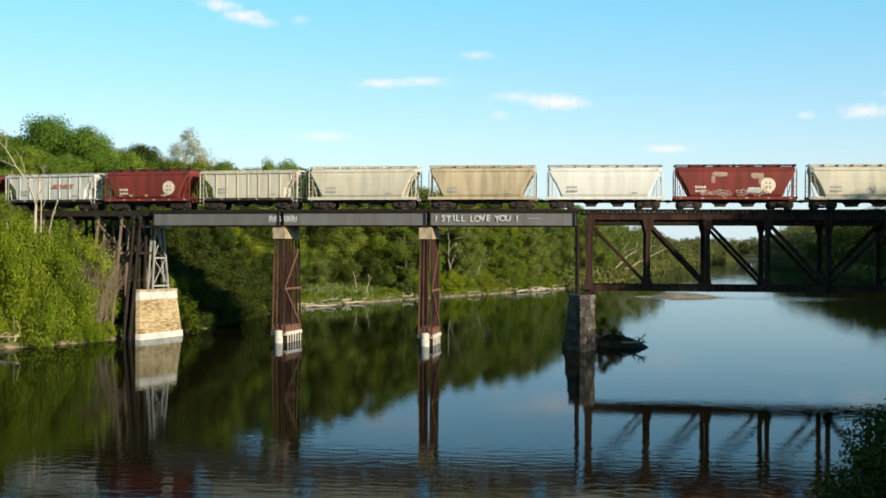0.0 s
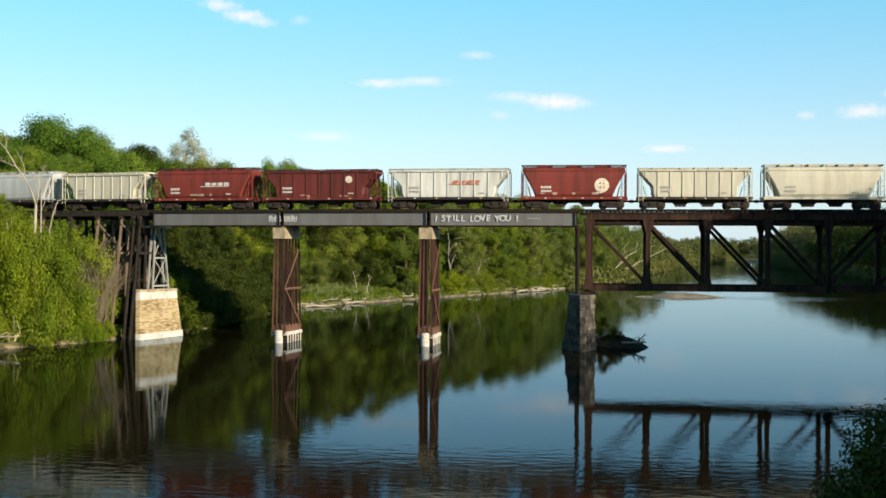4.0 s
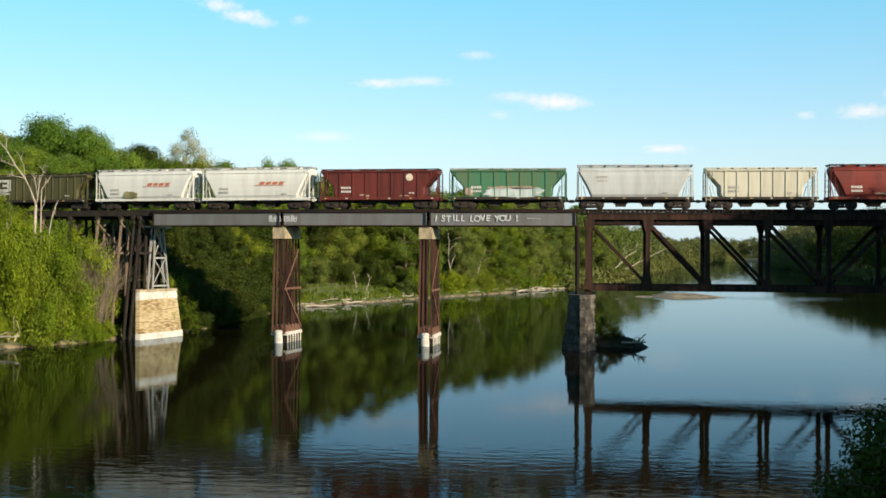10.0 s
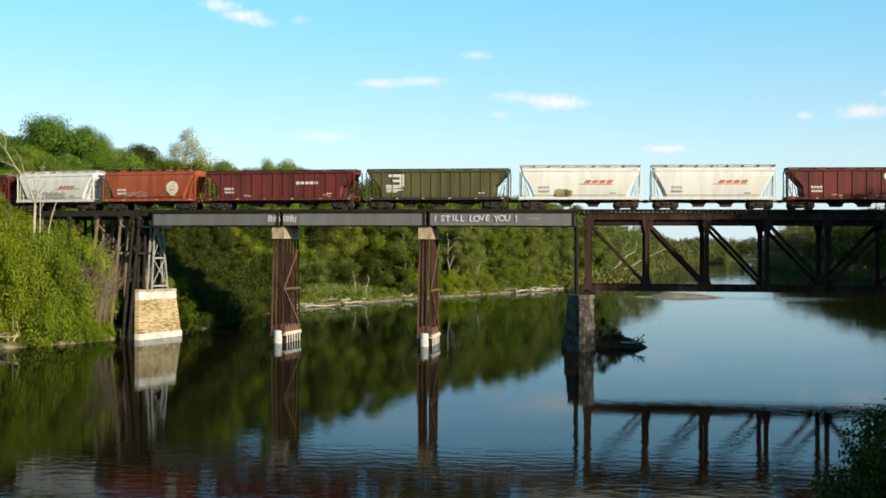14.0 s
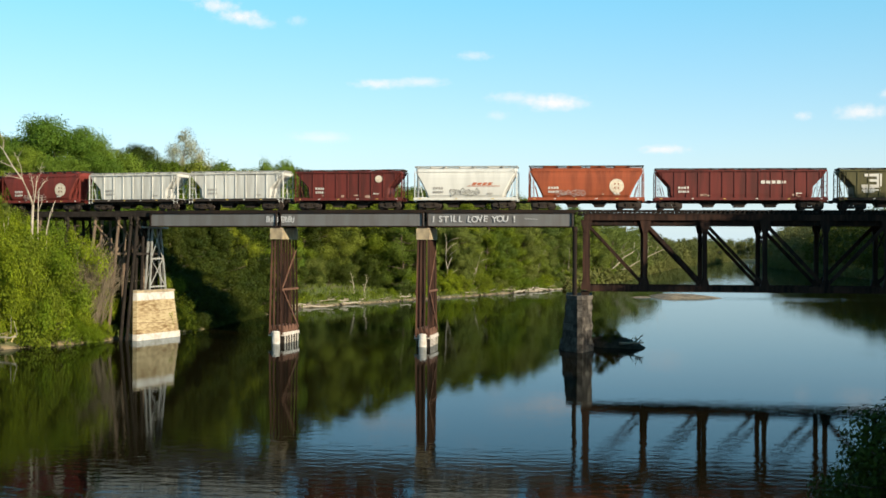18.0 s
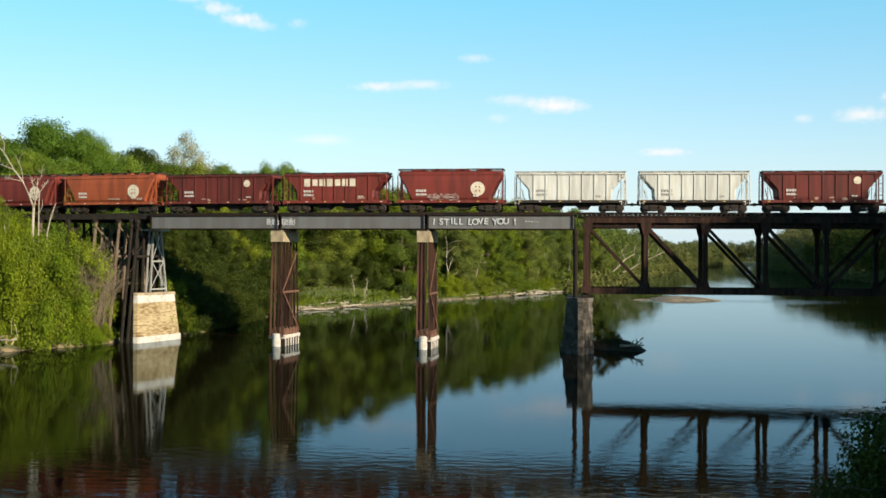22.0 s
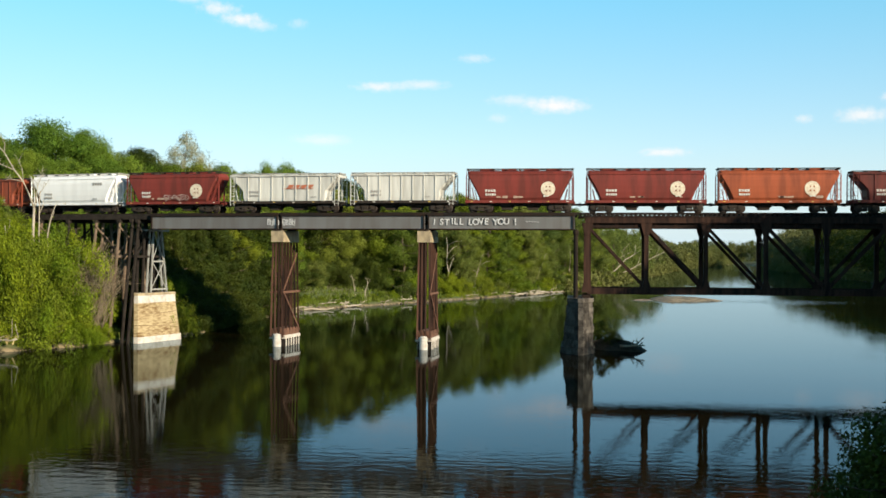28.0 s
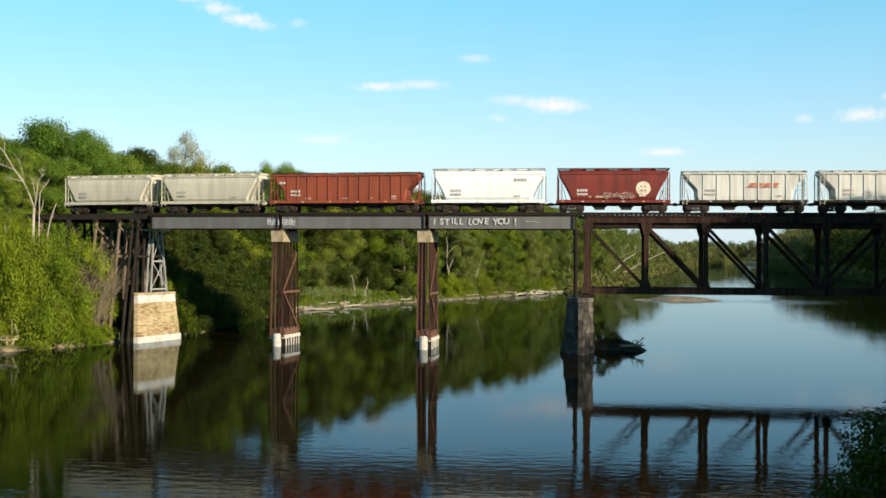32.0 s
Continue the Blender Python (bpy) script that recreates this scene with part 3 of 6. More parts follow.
def truss(s0, panels=8, pan=6.244, half=2.47):
    shared_batten = Shape().box((0, 0, 0), (0.3, 0.06, 0.44)).mesh("batten_plate")
    t = thing("deck_truss", on_line(s0), "rust-brown riveted steel deck truss span", "truss bridge")
    top, low, cw = 14.02, 6.62, 0.46
    L = panels * pan
    for y in (-half, half):
        sgn = 1 if y > 0 else -1
        # top chord: built-up box with a lattice lower edge
        part("top_chord", Shape().box((L / 2, y, 14.21), (L + 0.5, 0.5, 0.54)), RUST, t)
        part("cover_plate", Shape().box((L / 2, y, 14.50), (L + 0.5, 0.66, 0.04)), RUST, t)
        part("chord_flange", Shape().box((L / 2, y, 13.92), (L + 0.5, 0.66, 0.05)), RUST, t)
        part("lower_strip", Shape().box((L / 2, y - 0.06 * sgn, 13.40), (L, 0.2, 0.07)), RUST, t, "rusty lower edge strip of the chord")
        # added dark sheet for the shade seen in the lattice openings
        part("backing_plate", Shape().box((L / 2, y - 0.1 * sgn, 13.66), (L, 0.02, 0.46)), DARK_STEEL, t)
        part("edge_rail", Shape().box((L / 2, y + 0.14 * sgn, 14.95), (L + 1.2, 0.16, 0.1)), DARK_STEEL, t, "black edge rail over the tie ends")
        for i in range(panels * 3):
            x = (i + 0.5) * pan / 3
            part("batten_plate", shared_batten, RUST, t, m=pose(x, y - 0.05 * sgn, 13.67))
        for dy in (-0.2, 0.2):
            part("bottom_chord", Shape().box((L / 2, y + dy, low), (L, 0.08, 0.62)), RUST, t)
        part("chord_flange", Shape().box((L / 2, y, low - 0.33), (L, 0.56, 0.04)), RUST, t)
        for i in range(panels + 1):
            x = i * pan
            w = 0.74 if i in (0, panels) else 0.46
            ps = Shape()
            for dx in (-w / 2 + 0.03, w / 2 - 0.03):
                ps.box((x + dx, y, 10.3), (0.06, 0.42, 7.0))
            ps.box((x, y + 0.16 * sgn, 10.3), (w, 0.04, 7.0)).box((x, y - 0.16 * sgn, 10.3), (w, 0.04, 7.0))
            part("post", ps, RUST, t)
            part("gusset_plate", Shape().hull([[(x - 0.6, y + d, 13.9), (x + 0.6, y + d, 13.9), (x + 0.28, y + d, 12.6), (x - 0.28, y + d, 12.6)] for d in (-0.27, 0.27)]), RUST, t)
            part("gusset_plate", Shape().hull([[(x - 0.28, y + d, 7.7), (x + 0.28, y + d, 7.7), (x + 0.6, y + d, 6.45), (x - 0.6, y + d, 6.45)] for d in (-0.27, 0.27)]), RUST, t)
        for i in range(panels):
            a, b = (i * pan, (i + 1) * pan) if i < panels / 2 else ((i + 1) * pan, i * pan)
            d = Shape()
            w = (0.26, 0.36, 0.32, 0.36)[min(i, panels - 1 - i)]
            for dy in (-0.15, 0.15):
                d.beam((a, y + dy, 13.6), (b, y + dy, 6.9), w, 0.05, (0, 1, 0))
            part("diagonal", d, RUST, t)
    for i in range(panels + 1):
        x = i * pan
        part("floor_beam", Shape().box((x, 0, 13.95), (0.3, 2 * half - 0.5, 1.0)), RUST, t)
        part("bottom_strut", Shape().box((x, 0, low), (0.25, 2 * half - 0.5, 0.3)), RUST, t)
        part("sway_brace", Shape().beam((x, -half + 0.2, 13.2), (x, half - 0.2, 10.6), 0.1, 0.16).beam((x, half - 0.2, 13.2), (x, -half + 0.2, 10.6), 0.1, 0.16), RUST, t)
    for i in range(panels):
        for z in (low - 0.05,):
            part("lateral_brace", Shape().beam((i * pan, -half, z), ((i + 1) * pan, half, z), 0.12, 0.12).beam((i * pan, half, z - 0.13), ((i + 1) * pan, -half, z - 0.13), 0.12, 0.12), RUST, t)
    for y in (-1.0, 1.0):
        part("stringer", Shape().box((L / 2, y, 14.45), (L + 0.4, 0.35, 0.6)), DARK_STEEL, t)
    for y in (-half, half):
        part("edge_beam", Shape().box((L / 2 - 0.3, y, 14.58), (L + 1.4, 0.5, 0.12)), DARK_STEEL, t, "black edge timber")
    return t


def trestle_bent(s, foot_z, dark=False):
    b = thing("trestle_bent", on_line(s), "weathered timber trestle bent with crossed braces", "trestle", "timber bents of the trestle")
    mt = TIMBER if dark else OLD_TIMBER
    for y, bat in ((-2.1, -0.16), (-0.8, -0.05), (0.8, 0.05), (2.1, 0.16)):
        h = 14.0 - foot_z
        part("post", Shape().tube([(0, y + bat * h, foot_z - 0.8), (0, y, 14.0)], [0.21, 0.18], 9), mt, b)
    part("cap_beam", Shape().box((0, 0, 14.15), (0.36, 4.9, 0.36)), TIMBER, b)
    if 14 - foot_z > 4:
        lo = foot_z + 1.0
        part("cross_brace", Shape().beam((0.2, -2.6, 13.6), (0.2, 2.4, max(lo, 10.2)), 0.24, 0.08, (1, 0, 0)), mt, b)
        part("cross_brace", Shape().beam((-0.2, 2.6, 13.6), (-0.2, -2.4, max(lo, 10.2)), 0.24, 0.08, (1, 0, 0)), mt, b)
        part("sash_beam", Shape().box((0.22, 0, max(lo, 10.0)), (0.1, 5.6, 0.26)), mt, b)
    return b


def steel_tower(s):
    """Pale lattice tower on the concrete pier."""
    t = thing("lattice_tower", on_line(s, 0.9), "pale grey steel lattice tower standing on the concrete pier", "bridge tower")
    z0, z1 = 5.75, 13.1
    legs = {}
    for x in (-0.25, 0.25):
        for y in (-1.0, 1.0):
            a, b = Vector((x * 1.2, y * 1.75 + 0.25, z0)), Vector((x, y * 0.85, z1))
            legs[x, y] = (a, b)
            part("leg", Shape().beam(a, b, 0.17, 0.17, (0, 1, 0)), PALE_STEEL, t)
    for x in (-0.25, 0.25):
        (a0, b0), (a1, b1) = legs[x, -1.0], legs[x, 1.0]
        for k in range(2 if x > 0 else 0):
            u, v = (0.05, 0.50, 0.97)[k:k + 2]
            part("lacing_bar", Shape().beam(a0.lerp(b0, u), a1.lerp(b1, v), 0.12, 0.06, (1, 0, 0)), PALE_STEEL, t)
            part("lacing_bar", Shape().beam(a1.lerp(b1, u), a0.lerp(b0, v), 0.12, 0.06, (1, 0, 0)), PALE_STEEL, t)
            part("strut", Shape().beam(a0.lerp(b0, u), a1.lerp(b1, u), 0.1, 0.2), PALE_STEEL, t)
    for y in (-1.0, 1.0):
        (a0, b0), (a1, b1) = legs[-0.25, y], legs[0.25, y]
        for k in range(2):
            u, v = k / 2, (k + 1) / 2
            part("lacing_bar", Shape().beam(a0.lerp(b0, u), a1.lerp(b1, v), 0.07, 0.05, (0, 1, 0)), PALE_STEEL, t)
    part("head_beam", Shape().box((0, 0, 13.1), (0.7, 5.0, 0.2)), PALE_STEEL, t)
    return t


def concrete_pier():
    p = thing("concrete_pier", pose(-51.35, 5.05, 0, 0, 0, -17), "sunlit cream concrete pier with brown stains and pale base band", "bridge pier")
    prof = [(0.05, 0.48), (0.75, 0.45), (0.78, 0.40), (5.5, 0.0)]
    hx, hy = 1.0, 3.65

    def ring(z, g):
        x, y = hx + g, hy + g * 1.3
        return [(x - 0.55, -y, z), (x - 0.05, -y + 0.12, z), (x, -y + 0.3, z), (x, y - 0.3, z), (x - 0.3, y, z), (-x + 0.3, y, z), (-x, y - 0.3, z), (-x, -y + 2.0, z)]

    part("shaft", Shape().hull([ring(z, g) for z, g in prof]), CONCRETE, p)
    part("base_band", Shape().hull([ring(-1.5, 0.55), ring(0.72, 0.5)]), WHITE_CON, p, "pale tide band at the base")
    part("cap_band", Shape().hull([ring(4.6, 0.085), ring(4.75, 0.09), ring(5.49, 0.03)]), WHITE_CON, p, "pale weathered band under the coping")
    for z, g, k in ((3.3, 0.19, 0.05), (1.9, 0.31, -0.04)):
        part("joint", Shape().hull([[(a, b, c + k * b) for a, b, c in ring(zz, g)] for zz in (z - 0.035, z + 0.035)]), STAIN, p, "dark construction joint")
    part("coping", Shape().hull([ring(5.48, 0.10), ring(5.7, 0.10), ring(5.75, 0.05)]), CAP_CON, p, "stained thin coping")
    return p


deck(-560, 490)
for a, b in ((-560, -69.5), (66.2, 490)):
    n = int((b - a) / 5)
    ss = [a + (b - a) * k / n for k in range(n + 1)]
    tagged(part("ballast", Shape().hull([[line(s, y, z) for y, z in ((-3.3, 14.1), (3.3, 14.1), (1.9, RAIL_Z - 0.24), (-1.9, RAIL_Z - 0.24))] for s in ss]), BALLAST), "grey crushed-stone ballast under the track", "ballast", kind="structure")
for a, b in zip(JOINTS, JOINTS[1:]):
    girder_span(a, b)
for s in JOINTS[1:3]:
    pile_pier(s)
stone_pier(-0.7)
truss(0.0)
stone_pier(49.9 + 0.4)
girder_span(50.5, 66.0)
concrete_pier()
steel_tower(-51.45)
hp = thing("bearing_post", on_line(-1.25), "blackened round steel posts under the girder end", "bridge post")
for lat in (-2.35, 2.35):
    part("column", Shape().tube([(0, lat, 5.8), (0, lat, 12.6), (0, lat, 12.75), (0, lat, 12.95), (0, lat, 13.19)], [0.25, 0.23, 0.31, 0.31, 0.26], 14), DARK_STEEL, hp)
for s in (-51.9, -52.7, -54.4, -57.6, -61.5, -65.5):
    trestle_bent(s, ground_z(*line(s)[:2]), dark=s in (-51.9, -52.7, -61.5))
tw = thing("trestle_stringers", on_line(-60.5), "dark timber stringers of the trestle approach", "trestle")
inv = on_line(-60.5).inverted()
for lat in (-2.0, -0.8, 0.8, 2.0):
    part("stringer", Shape().hull([[inv @ line(s, lat + a, 14.62 + b) for a, b in ((-0.2, -0.28), (0.2, -0.28), (0.2, 0.28), (-0.2, 0.28))] for s in (-71, -66, -61, -56, -50.3)]), TIMBER, tw)
spray_text("I STILL LOVE YOU !", -11.2, -2.385, 13.98, 0.95)
tail = thing("spray_marks", on_line(-6.6, -2.385, 14.0), "faint white spray scrawl on the grey girder", "graffiti")
for k in range(5):
    part("mark", Shape().beam((k * 0.3, 0, 0.12 - 0.03 * k), (k * 0.3 + 0.16, 0, -0.05 + 0.06 * (k % 2)), 0.06, 0.01, (0, 1, 0)), CHALK, tail)
for s in (-34.95, -33.1):
    g = thing("spray_marks", on_line(s, -2.385, 13.98), "white illegible spray marks on the grey girder", "graffiti")
    for k in range(4):
        q, tilt = -0.6 + k * 0.38, 0.08 * math.sin(k * 2.1 + s)
        mark = Shape().beam((q, 0, -0.33), (q + tilt, 0, 0.33), 0.1, 0.01, (0, 1, 0)).beam((q + 0.22, 0, -0.3), (q + 0.2 - tilt, 0, 0.28), 0.08, 0.01, (0, 1, 0))
        for z in (0.3, -0.02 + 0.1 * (k % 2), -0.3)[k % 2:]:
            mark.beam((q, 0, z), (q + 0.24, 0, z + tilt), 0.08, 0.012, (0, 1, 0))
        part("mark", mark, CHALK, g)


# ---- trees ----
def leaf_cloud(rng, centres, radii, count, size, squash=0.8):
    """Leaf cards scattered through clumps; more of them near each clump's skin."""
    which = rng.choice(len(centres), count, p=radii ** 2 / (radii ** 2).sum())
    d = rng.normal(size=(count, 3))
    d /= np.linalg.norm(d, axis=1)[:, None]
    r = radii[which] * rng.uniform(0.15, 1.2, count) ** 0.6
    r *= np.where(rng.random(count) < 0.2, rng.uniform(1.0, 1.35, count), 1.0)
    pos = centres[which] + d * r[:, None] * np.array([1, 1, squash])
    # card axes: roughly facing outwards and up, strongly jittered
    nrm = d * 1.25 + rng.normal(size=(count, 3)) * 0.45 + np.array([0, 0, 0.3])
    nrm /= np.linalg.norm(nrm, axis=1)[:, None]
    ref = rng.normal(size=(count, 3))
    a = np.cross(nrm, ref)
    a /= np.linalg.norm(a, axis=1)[:, None]
    b = np.cross(nrm, a)
    s = size * rng.uniform(0.6, 1.4, count)[:, None]
    k = rng.uniform(0.45, 0.8, count)[:, None]
    quads = np.stack([pos - a * s * 0.5, pos + b * s * k * 0.5 + a * s * 0.1, pos + a * s * 0.5, pos - b * s * k * 0.5 - a * s * 0.05], 1)
    return quads.reshape(-1, 3)


def leaf_mesh(name, verts):
    me = bpy.data.meshes.new(name)
    n = len(verts) // 4
    me.vertices.add(n * 4)
    me.vertices.foreach_set("co", np.ascontiguousarray(verts, dtype=np.float32).ravel())
    me.loops.add(n * 4)
    me.loops.foreach_set("vertex_index", np.arange(n * 4, dtype=np.int32))
    me.polygons.add(n)
    me.polygons.foreach_set("loop_start", np.arange(0, n * 4, 4, dtype=np.int32))
    me.update(calc_edges=True)
    return me


def make_tree(seed, height, spread_r, leaves, size, bark, leaf, base=0.25, thin=1.0, lean=0.0, loose=0.13):
    """A tapered trunk with limbs and a crown of leaf clumps; returns the meshes of both for height 1:1."""
    rng = np.random.default_rng(seed)
    wood = Shape()
    pts = [Vector((lean * height * u * u + rng.normal() * 0.02 * height * u, rng.normal() * 0.02 * height * u, -0.4 + u * height * 0.9)) for u in np.linspace(0, 1, 7)]
    r0 = height * 0.018
    wood.tube(pts, [r0 * (1.25 if i == 0 else 1 - 0.14 * i) for i in range(7)], 7)
    cs, rs = [], []
    n = int(17 * thin + 8)
    for i in range(n):
        u = base + (1 - base) * (i + rng.uniform(0, 0.9)) / n
        az = i * 2.4 + rng.uniform(-0.5, 0.5)
        prof = math.sin(math.pi * min(1, (u - base) / (1 - base) * 0.82 + 0.16)) ** 0.7
        reach = spread_r * prof * rng.uniform(0.55, 1.05)
        j = min(5, int(u * 6))
        start = pts[j].lerp(pts[j + 1], u * 6 - j)
        end = start + Vector((math.cos(az) * reach, math.sin(az) * reach, height * rng.uniform(0.02, 0.13) * (1.1 - 0.8 * u)))
        mid = start.lerp(end, 0.5) + Vector((0, 0, -0.03 * height * rng.uniform(0, 1)))
        wood.tube([start, mid, end], [r0 * 0.42 * (1.1 - u * 0.6), r0 * 0.28 * (1.1 - u * 0.6), r0 * 0.1], 5)
        for k in range(3):
            f = (0.5, 0.82, 1.08)[k]
            c = start.lerp(end, f) + Vector(rng.normal(size=3) * spread_r * loose)
            cs.append(c)
            rs.append(spread_r * rng.choice((0.11, 0.17, 0.23, 0.3)) * rng.uniform(0.85, 1.1) * (0.8 + 0.3 * prof))
    cs.append(Vector(pts[-1]))
    rs.append(spread_r * 0.3)
    v = leaf_cloud(rng, np.array([tuple(c) for c in cs]), np.array(rs), leaves, size)
    wm_, lm_ = wood.mesh("trunk", True), leaf_mesh("crown", v)
    wm_.materials.append(bark)
    lm_.materials.append(leaf)
    return wm_, lm_


TREES = {
    "broad": [make_tree(11 + i, 20, 6.4, 66000, 0.2, BARK, (LEAF, LEAF_YELLOW, LEAF_OLIVE)[i], 0.12) for i in range(3)],
    "hill": [make_tree(15 + i, 20, 6.6, 84000, 0.195, BARK, (LEAF_HILL, LEAF_HILL_PALE)[i], 0.10) for i in range(2)],
    "deep": [make_tree(31 + i, 20, 6.0, 50000, 0.23, BARK, (LEAF_DEEP_SHADE, LEAF_DEEP_SHADE)[i], 0.12) for i in range(2)],
    "tall": [make_tree(41 + i, 22, 4.6, 44000, 0.2, BARK, (LEAF, LEAF_OLIVE)[i], 0.18) for i in range(2)],
    "pale": [make_tree(51, 18, 4.4, 17000, 0.16, DEAD_WOOD, LEAF_PALE, 0.25, 1.6, 0.0, 0.05)],
    "sapling": [make_tree(71, 4, 1.3, 9000, 0.07, BARK, LEAF_DEEP_SHADE, 0.1, 1.0, 0.0, 0.06)],
    "bush": [make_tree(61 + i, 5, 3.4, 26000, 0.12, BARK, (LEAF_BRIGHT, LEAF, LEAF_OLIVE, LEAF_DEEP_SHADE)[i], 0.02, 0.8) for i in range(4)],
}


def crown_height(me):
    co = np.empty(len(me.vertices) * 3, np.float32)
    me.vertices.foreach_get("co", co)
    return float(np.percentile(co[2::3], 99.3))


TREE_SIZE = {kind: [crown_height(crown) for _, crown in made] for kind, made in TREES.items()}
TREE_LABEL = {"hill": "full fresh-green tree behind the railway trestle", "broad": "broad leafy green tree on the river bank", "deep": "dark green leafy tree on the river bank",
              "tall": "tall slender green tree at the water's edge", "pale": "thin pale grey-green tree with sparse leaves",
              "bush": "dense green shrub on the river bank", "sapling": "dark shaded sapling on the near bank"}
tree_rng = random.Random(7)


def tree(kind, x, y, height, variant=None, wide=1.0, z=None, label=""):
    var = tree_rng.randrange(len(TREES[kind])) if variant is None else variant
    wood, crown = TREES[kind][var]
    k = height / TREE_SIZE[kind][var]
    z = ground_z(x, y) if z is None else z
    name = "shrub" if kind == "bush" else "tree"
    m = pose(x, y, z - 0.15, 0, 0, tree_rng.uniform(0, 360)) @ Matrix.Diagonal((k * wide, k * wide, k, 1))
    ob = thing(name, m, label or TREE_LABEL[kind], name)
    part("trunk", wood, wood.materials[0], ob)
    part("crown", crown, crown.materials[0], ob)
    return ob


def tree_top(kind, x, y, top, **kw):
    g = ground_z(x, y)
    return tree(kind, x, y, top - g, z=g, **kw)


# the wood behind the trestle
for kind, x, y, top, var, wide in (("hill", -77.0, 35.0, 29.2, 0, 1.0), ("hill", -84.5, 36.0, 27.2, 1, 0.9), ("hill", -73.6, 38.0, 27.6, 0, 0.75), ("hill", -71.6, 40.0, 25.9, 1, 0.6),
                                   ("hill", -80.5, 30.0, 25.0, 0, 1.0), ("hill", -76.0, 27.0, 24.4, 1, 0.9), ("deep", -71.0, 52.0, 26.8, 1, 0.85), ("deep", -68.0, 53.0, 25.6, 0, 0.8), ("hill", -72.0, 36.0, 25.2, 1, 0.9), ("hill", -68.6, 41.0, 24.6, 0, 0.9), ("hill", -64.0, 58.0, 23.4, 1, 0.9), ("hill", -79.5, 38.0, 27.4, 1, 0.9), ("hill", -64.7, 80.0, 25.4, 1, 0.5),
                                   ("pale", -72.2, 78.0, 31.8, 0, 0.68), ("pale", -69.0, 78.7, 28.0, 0, 0.5), ("hill", -66.6, 52.9, 24.2, 1, 0.8), ("hill", -66.0, 63.0, 23.8, 0, 0.8),
                                   ("hill", -62.3, 69.5, 25.0, 1, 0.8), ("deep", -59.9, 75.8, 23.6, 0, 0.6), ("hill", -56.8, 80.2, 26.0, 1, 0.5), ("hill", -54.1, 80.7, 26.2, 0, 0.45),
                                   ("hill", -94.0, 50.0, 27.6, 1, 1.0), ("hill", -101.0, 56.0, 29.0, 0, 1.0), ("deep", -88.0, 44.0, 26.8, 0, 0.9), ("hill", -73.8, 17.9, 22.6, 1, 1.0),
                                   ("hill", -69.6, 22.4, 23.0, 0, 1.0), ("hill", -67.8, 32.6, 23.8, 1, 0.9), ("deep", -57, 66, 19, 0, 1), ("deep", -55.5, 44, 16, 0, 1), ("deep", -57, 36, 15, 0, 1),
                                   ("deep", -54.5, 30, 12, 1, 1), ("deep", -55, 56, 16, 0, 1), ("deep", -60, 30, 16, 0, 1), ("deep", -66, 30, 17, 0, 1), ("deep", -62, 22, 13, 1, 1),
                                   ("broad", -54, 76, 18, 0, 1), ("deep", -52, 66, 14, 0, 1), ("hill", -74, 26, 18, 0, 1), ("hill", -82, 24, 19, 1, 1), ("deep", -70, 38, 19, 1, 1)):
    tree_top(kind, x, y, top, variant=var, wide=wide)


# the left bank upstream, and the woods beyond it
def along(pts, step, off):
    out, carry = [], 0.0
    for (ax, ay), (bx, by) in zip(pts, pts[1:]):
        L = math.hypot(bx - ax, by - ay)
        u = carry
        while u < L:
            out.append((ax + (bx - ax) * u / L - off * (by - ay) / L, ay + (by - ay) * u / L + off * (bx - ax) / L))
            u += step
        carry = u - L
    return out


UP = SHORE_LEFT[9:15]
for off, step, hs in ((6, 8, (13, 18)), (13, 8, (19, 23.5)), (22, 9, (22.5, 26.5)), (34, 11, (23.5, 27.5))):
    for x, y in along(UP, step, off):
        x, y = x + tree_rng.uniform(-2, 2), y + tree_rng.uniform(-2, 2)
        if off == 6 and 78 < y < 112:
            continue
        tree(tree_rng.choice(("broad", "broad", "tall", "deep", "broad") if off < 20 else ("broad", "tall", "broad")), x, y, (tree_rng.uniform(24.6, 26.2) if off in (13, 22) and 95 < y < 128 else min(tree_rng.uniform(*hs) + ground_z(x, y), 25.6)) - ground_z(x, y))
for x, y in along(UP, 4.2, 2.0):
    tree("bush", x + tree_rng.uniform(-0.6, 0.6), y, tree_rng.uniform(1.2, 2.4) if 78 < y < 112 else tree_rng.uniform(2.5, 5.5), variant=tree_rng.choice((0, 1, 2)))
# understory behind the grassy rise, dark leaves standing in for the shaded hollow
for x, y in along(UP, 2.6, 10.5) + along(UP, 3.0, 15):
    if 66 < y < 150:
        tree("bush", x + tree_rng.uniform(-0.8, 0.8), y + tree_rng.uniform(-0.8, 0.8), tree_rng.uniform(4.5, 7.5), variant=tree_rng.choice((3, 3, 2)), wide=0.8)


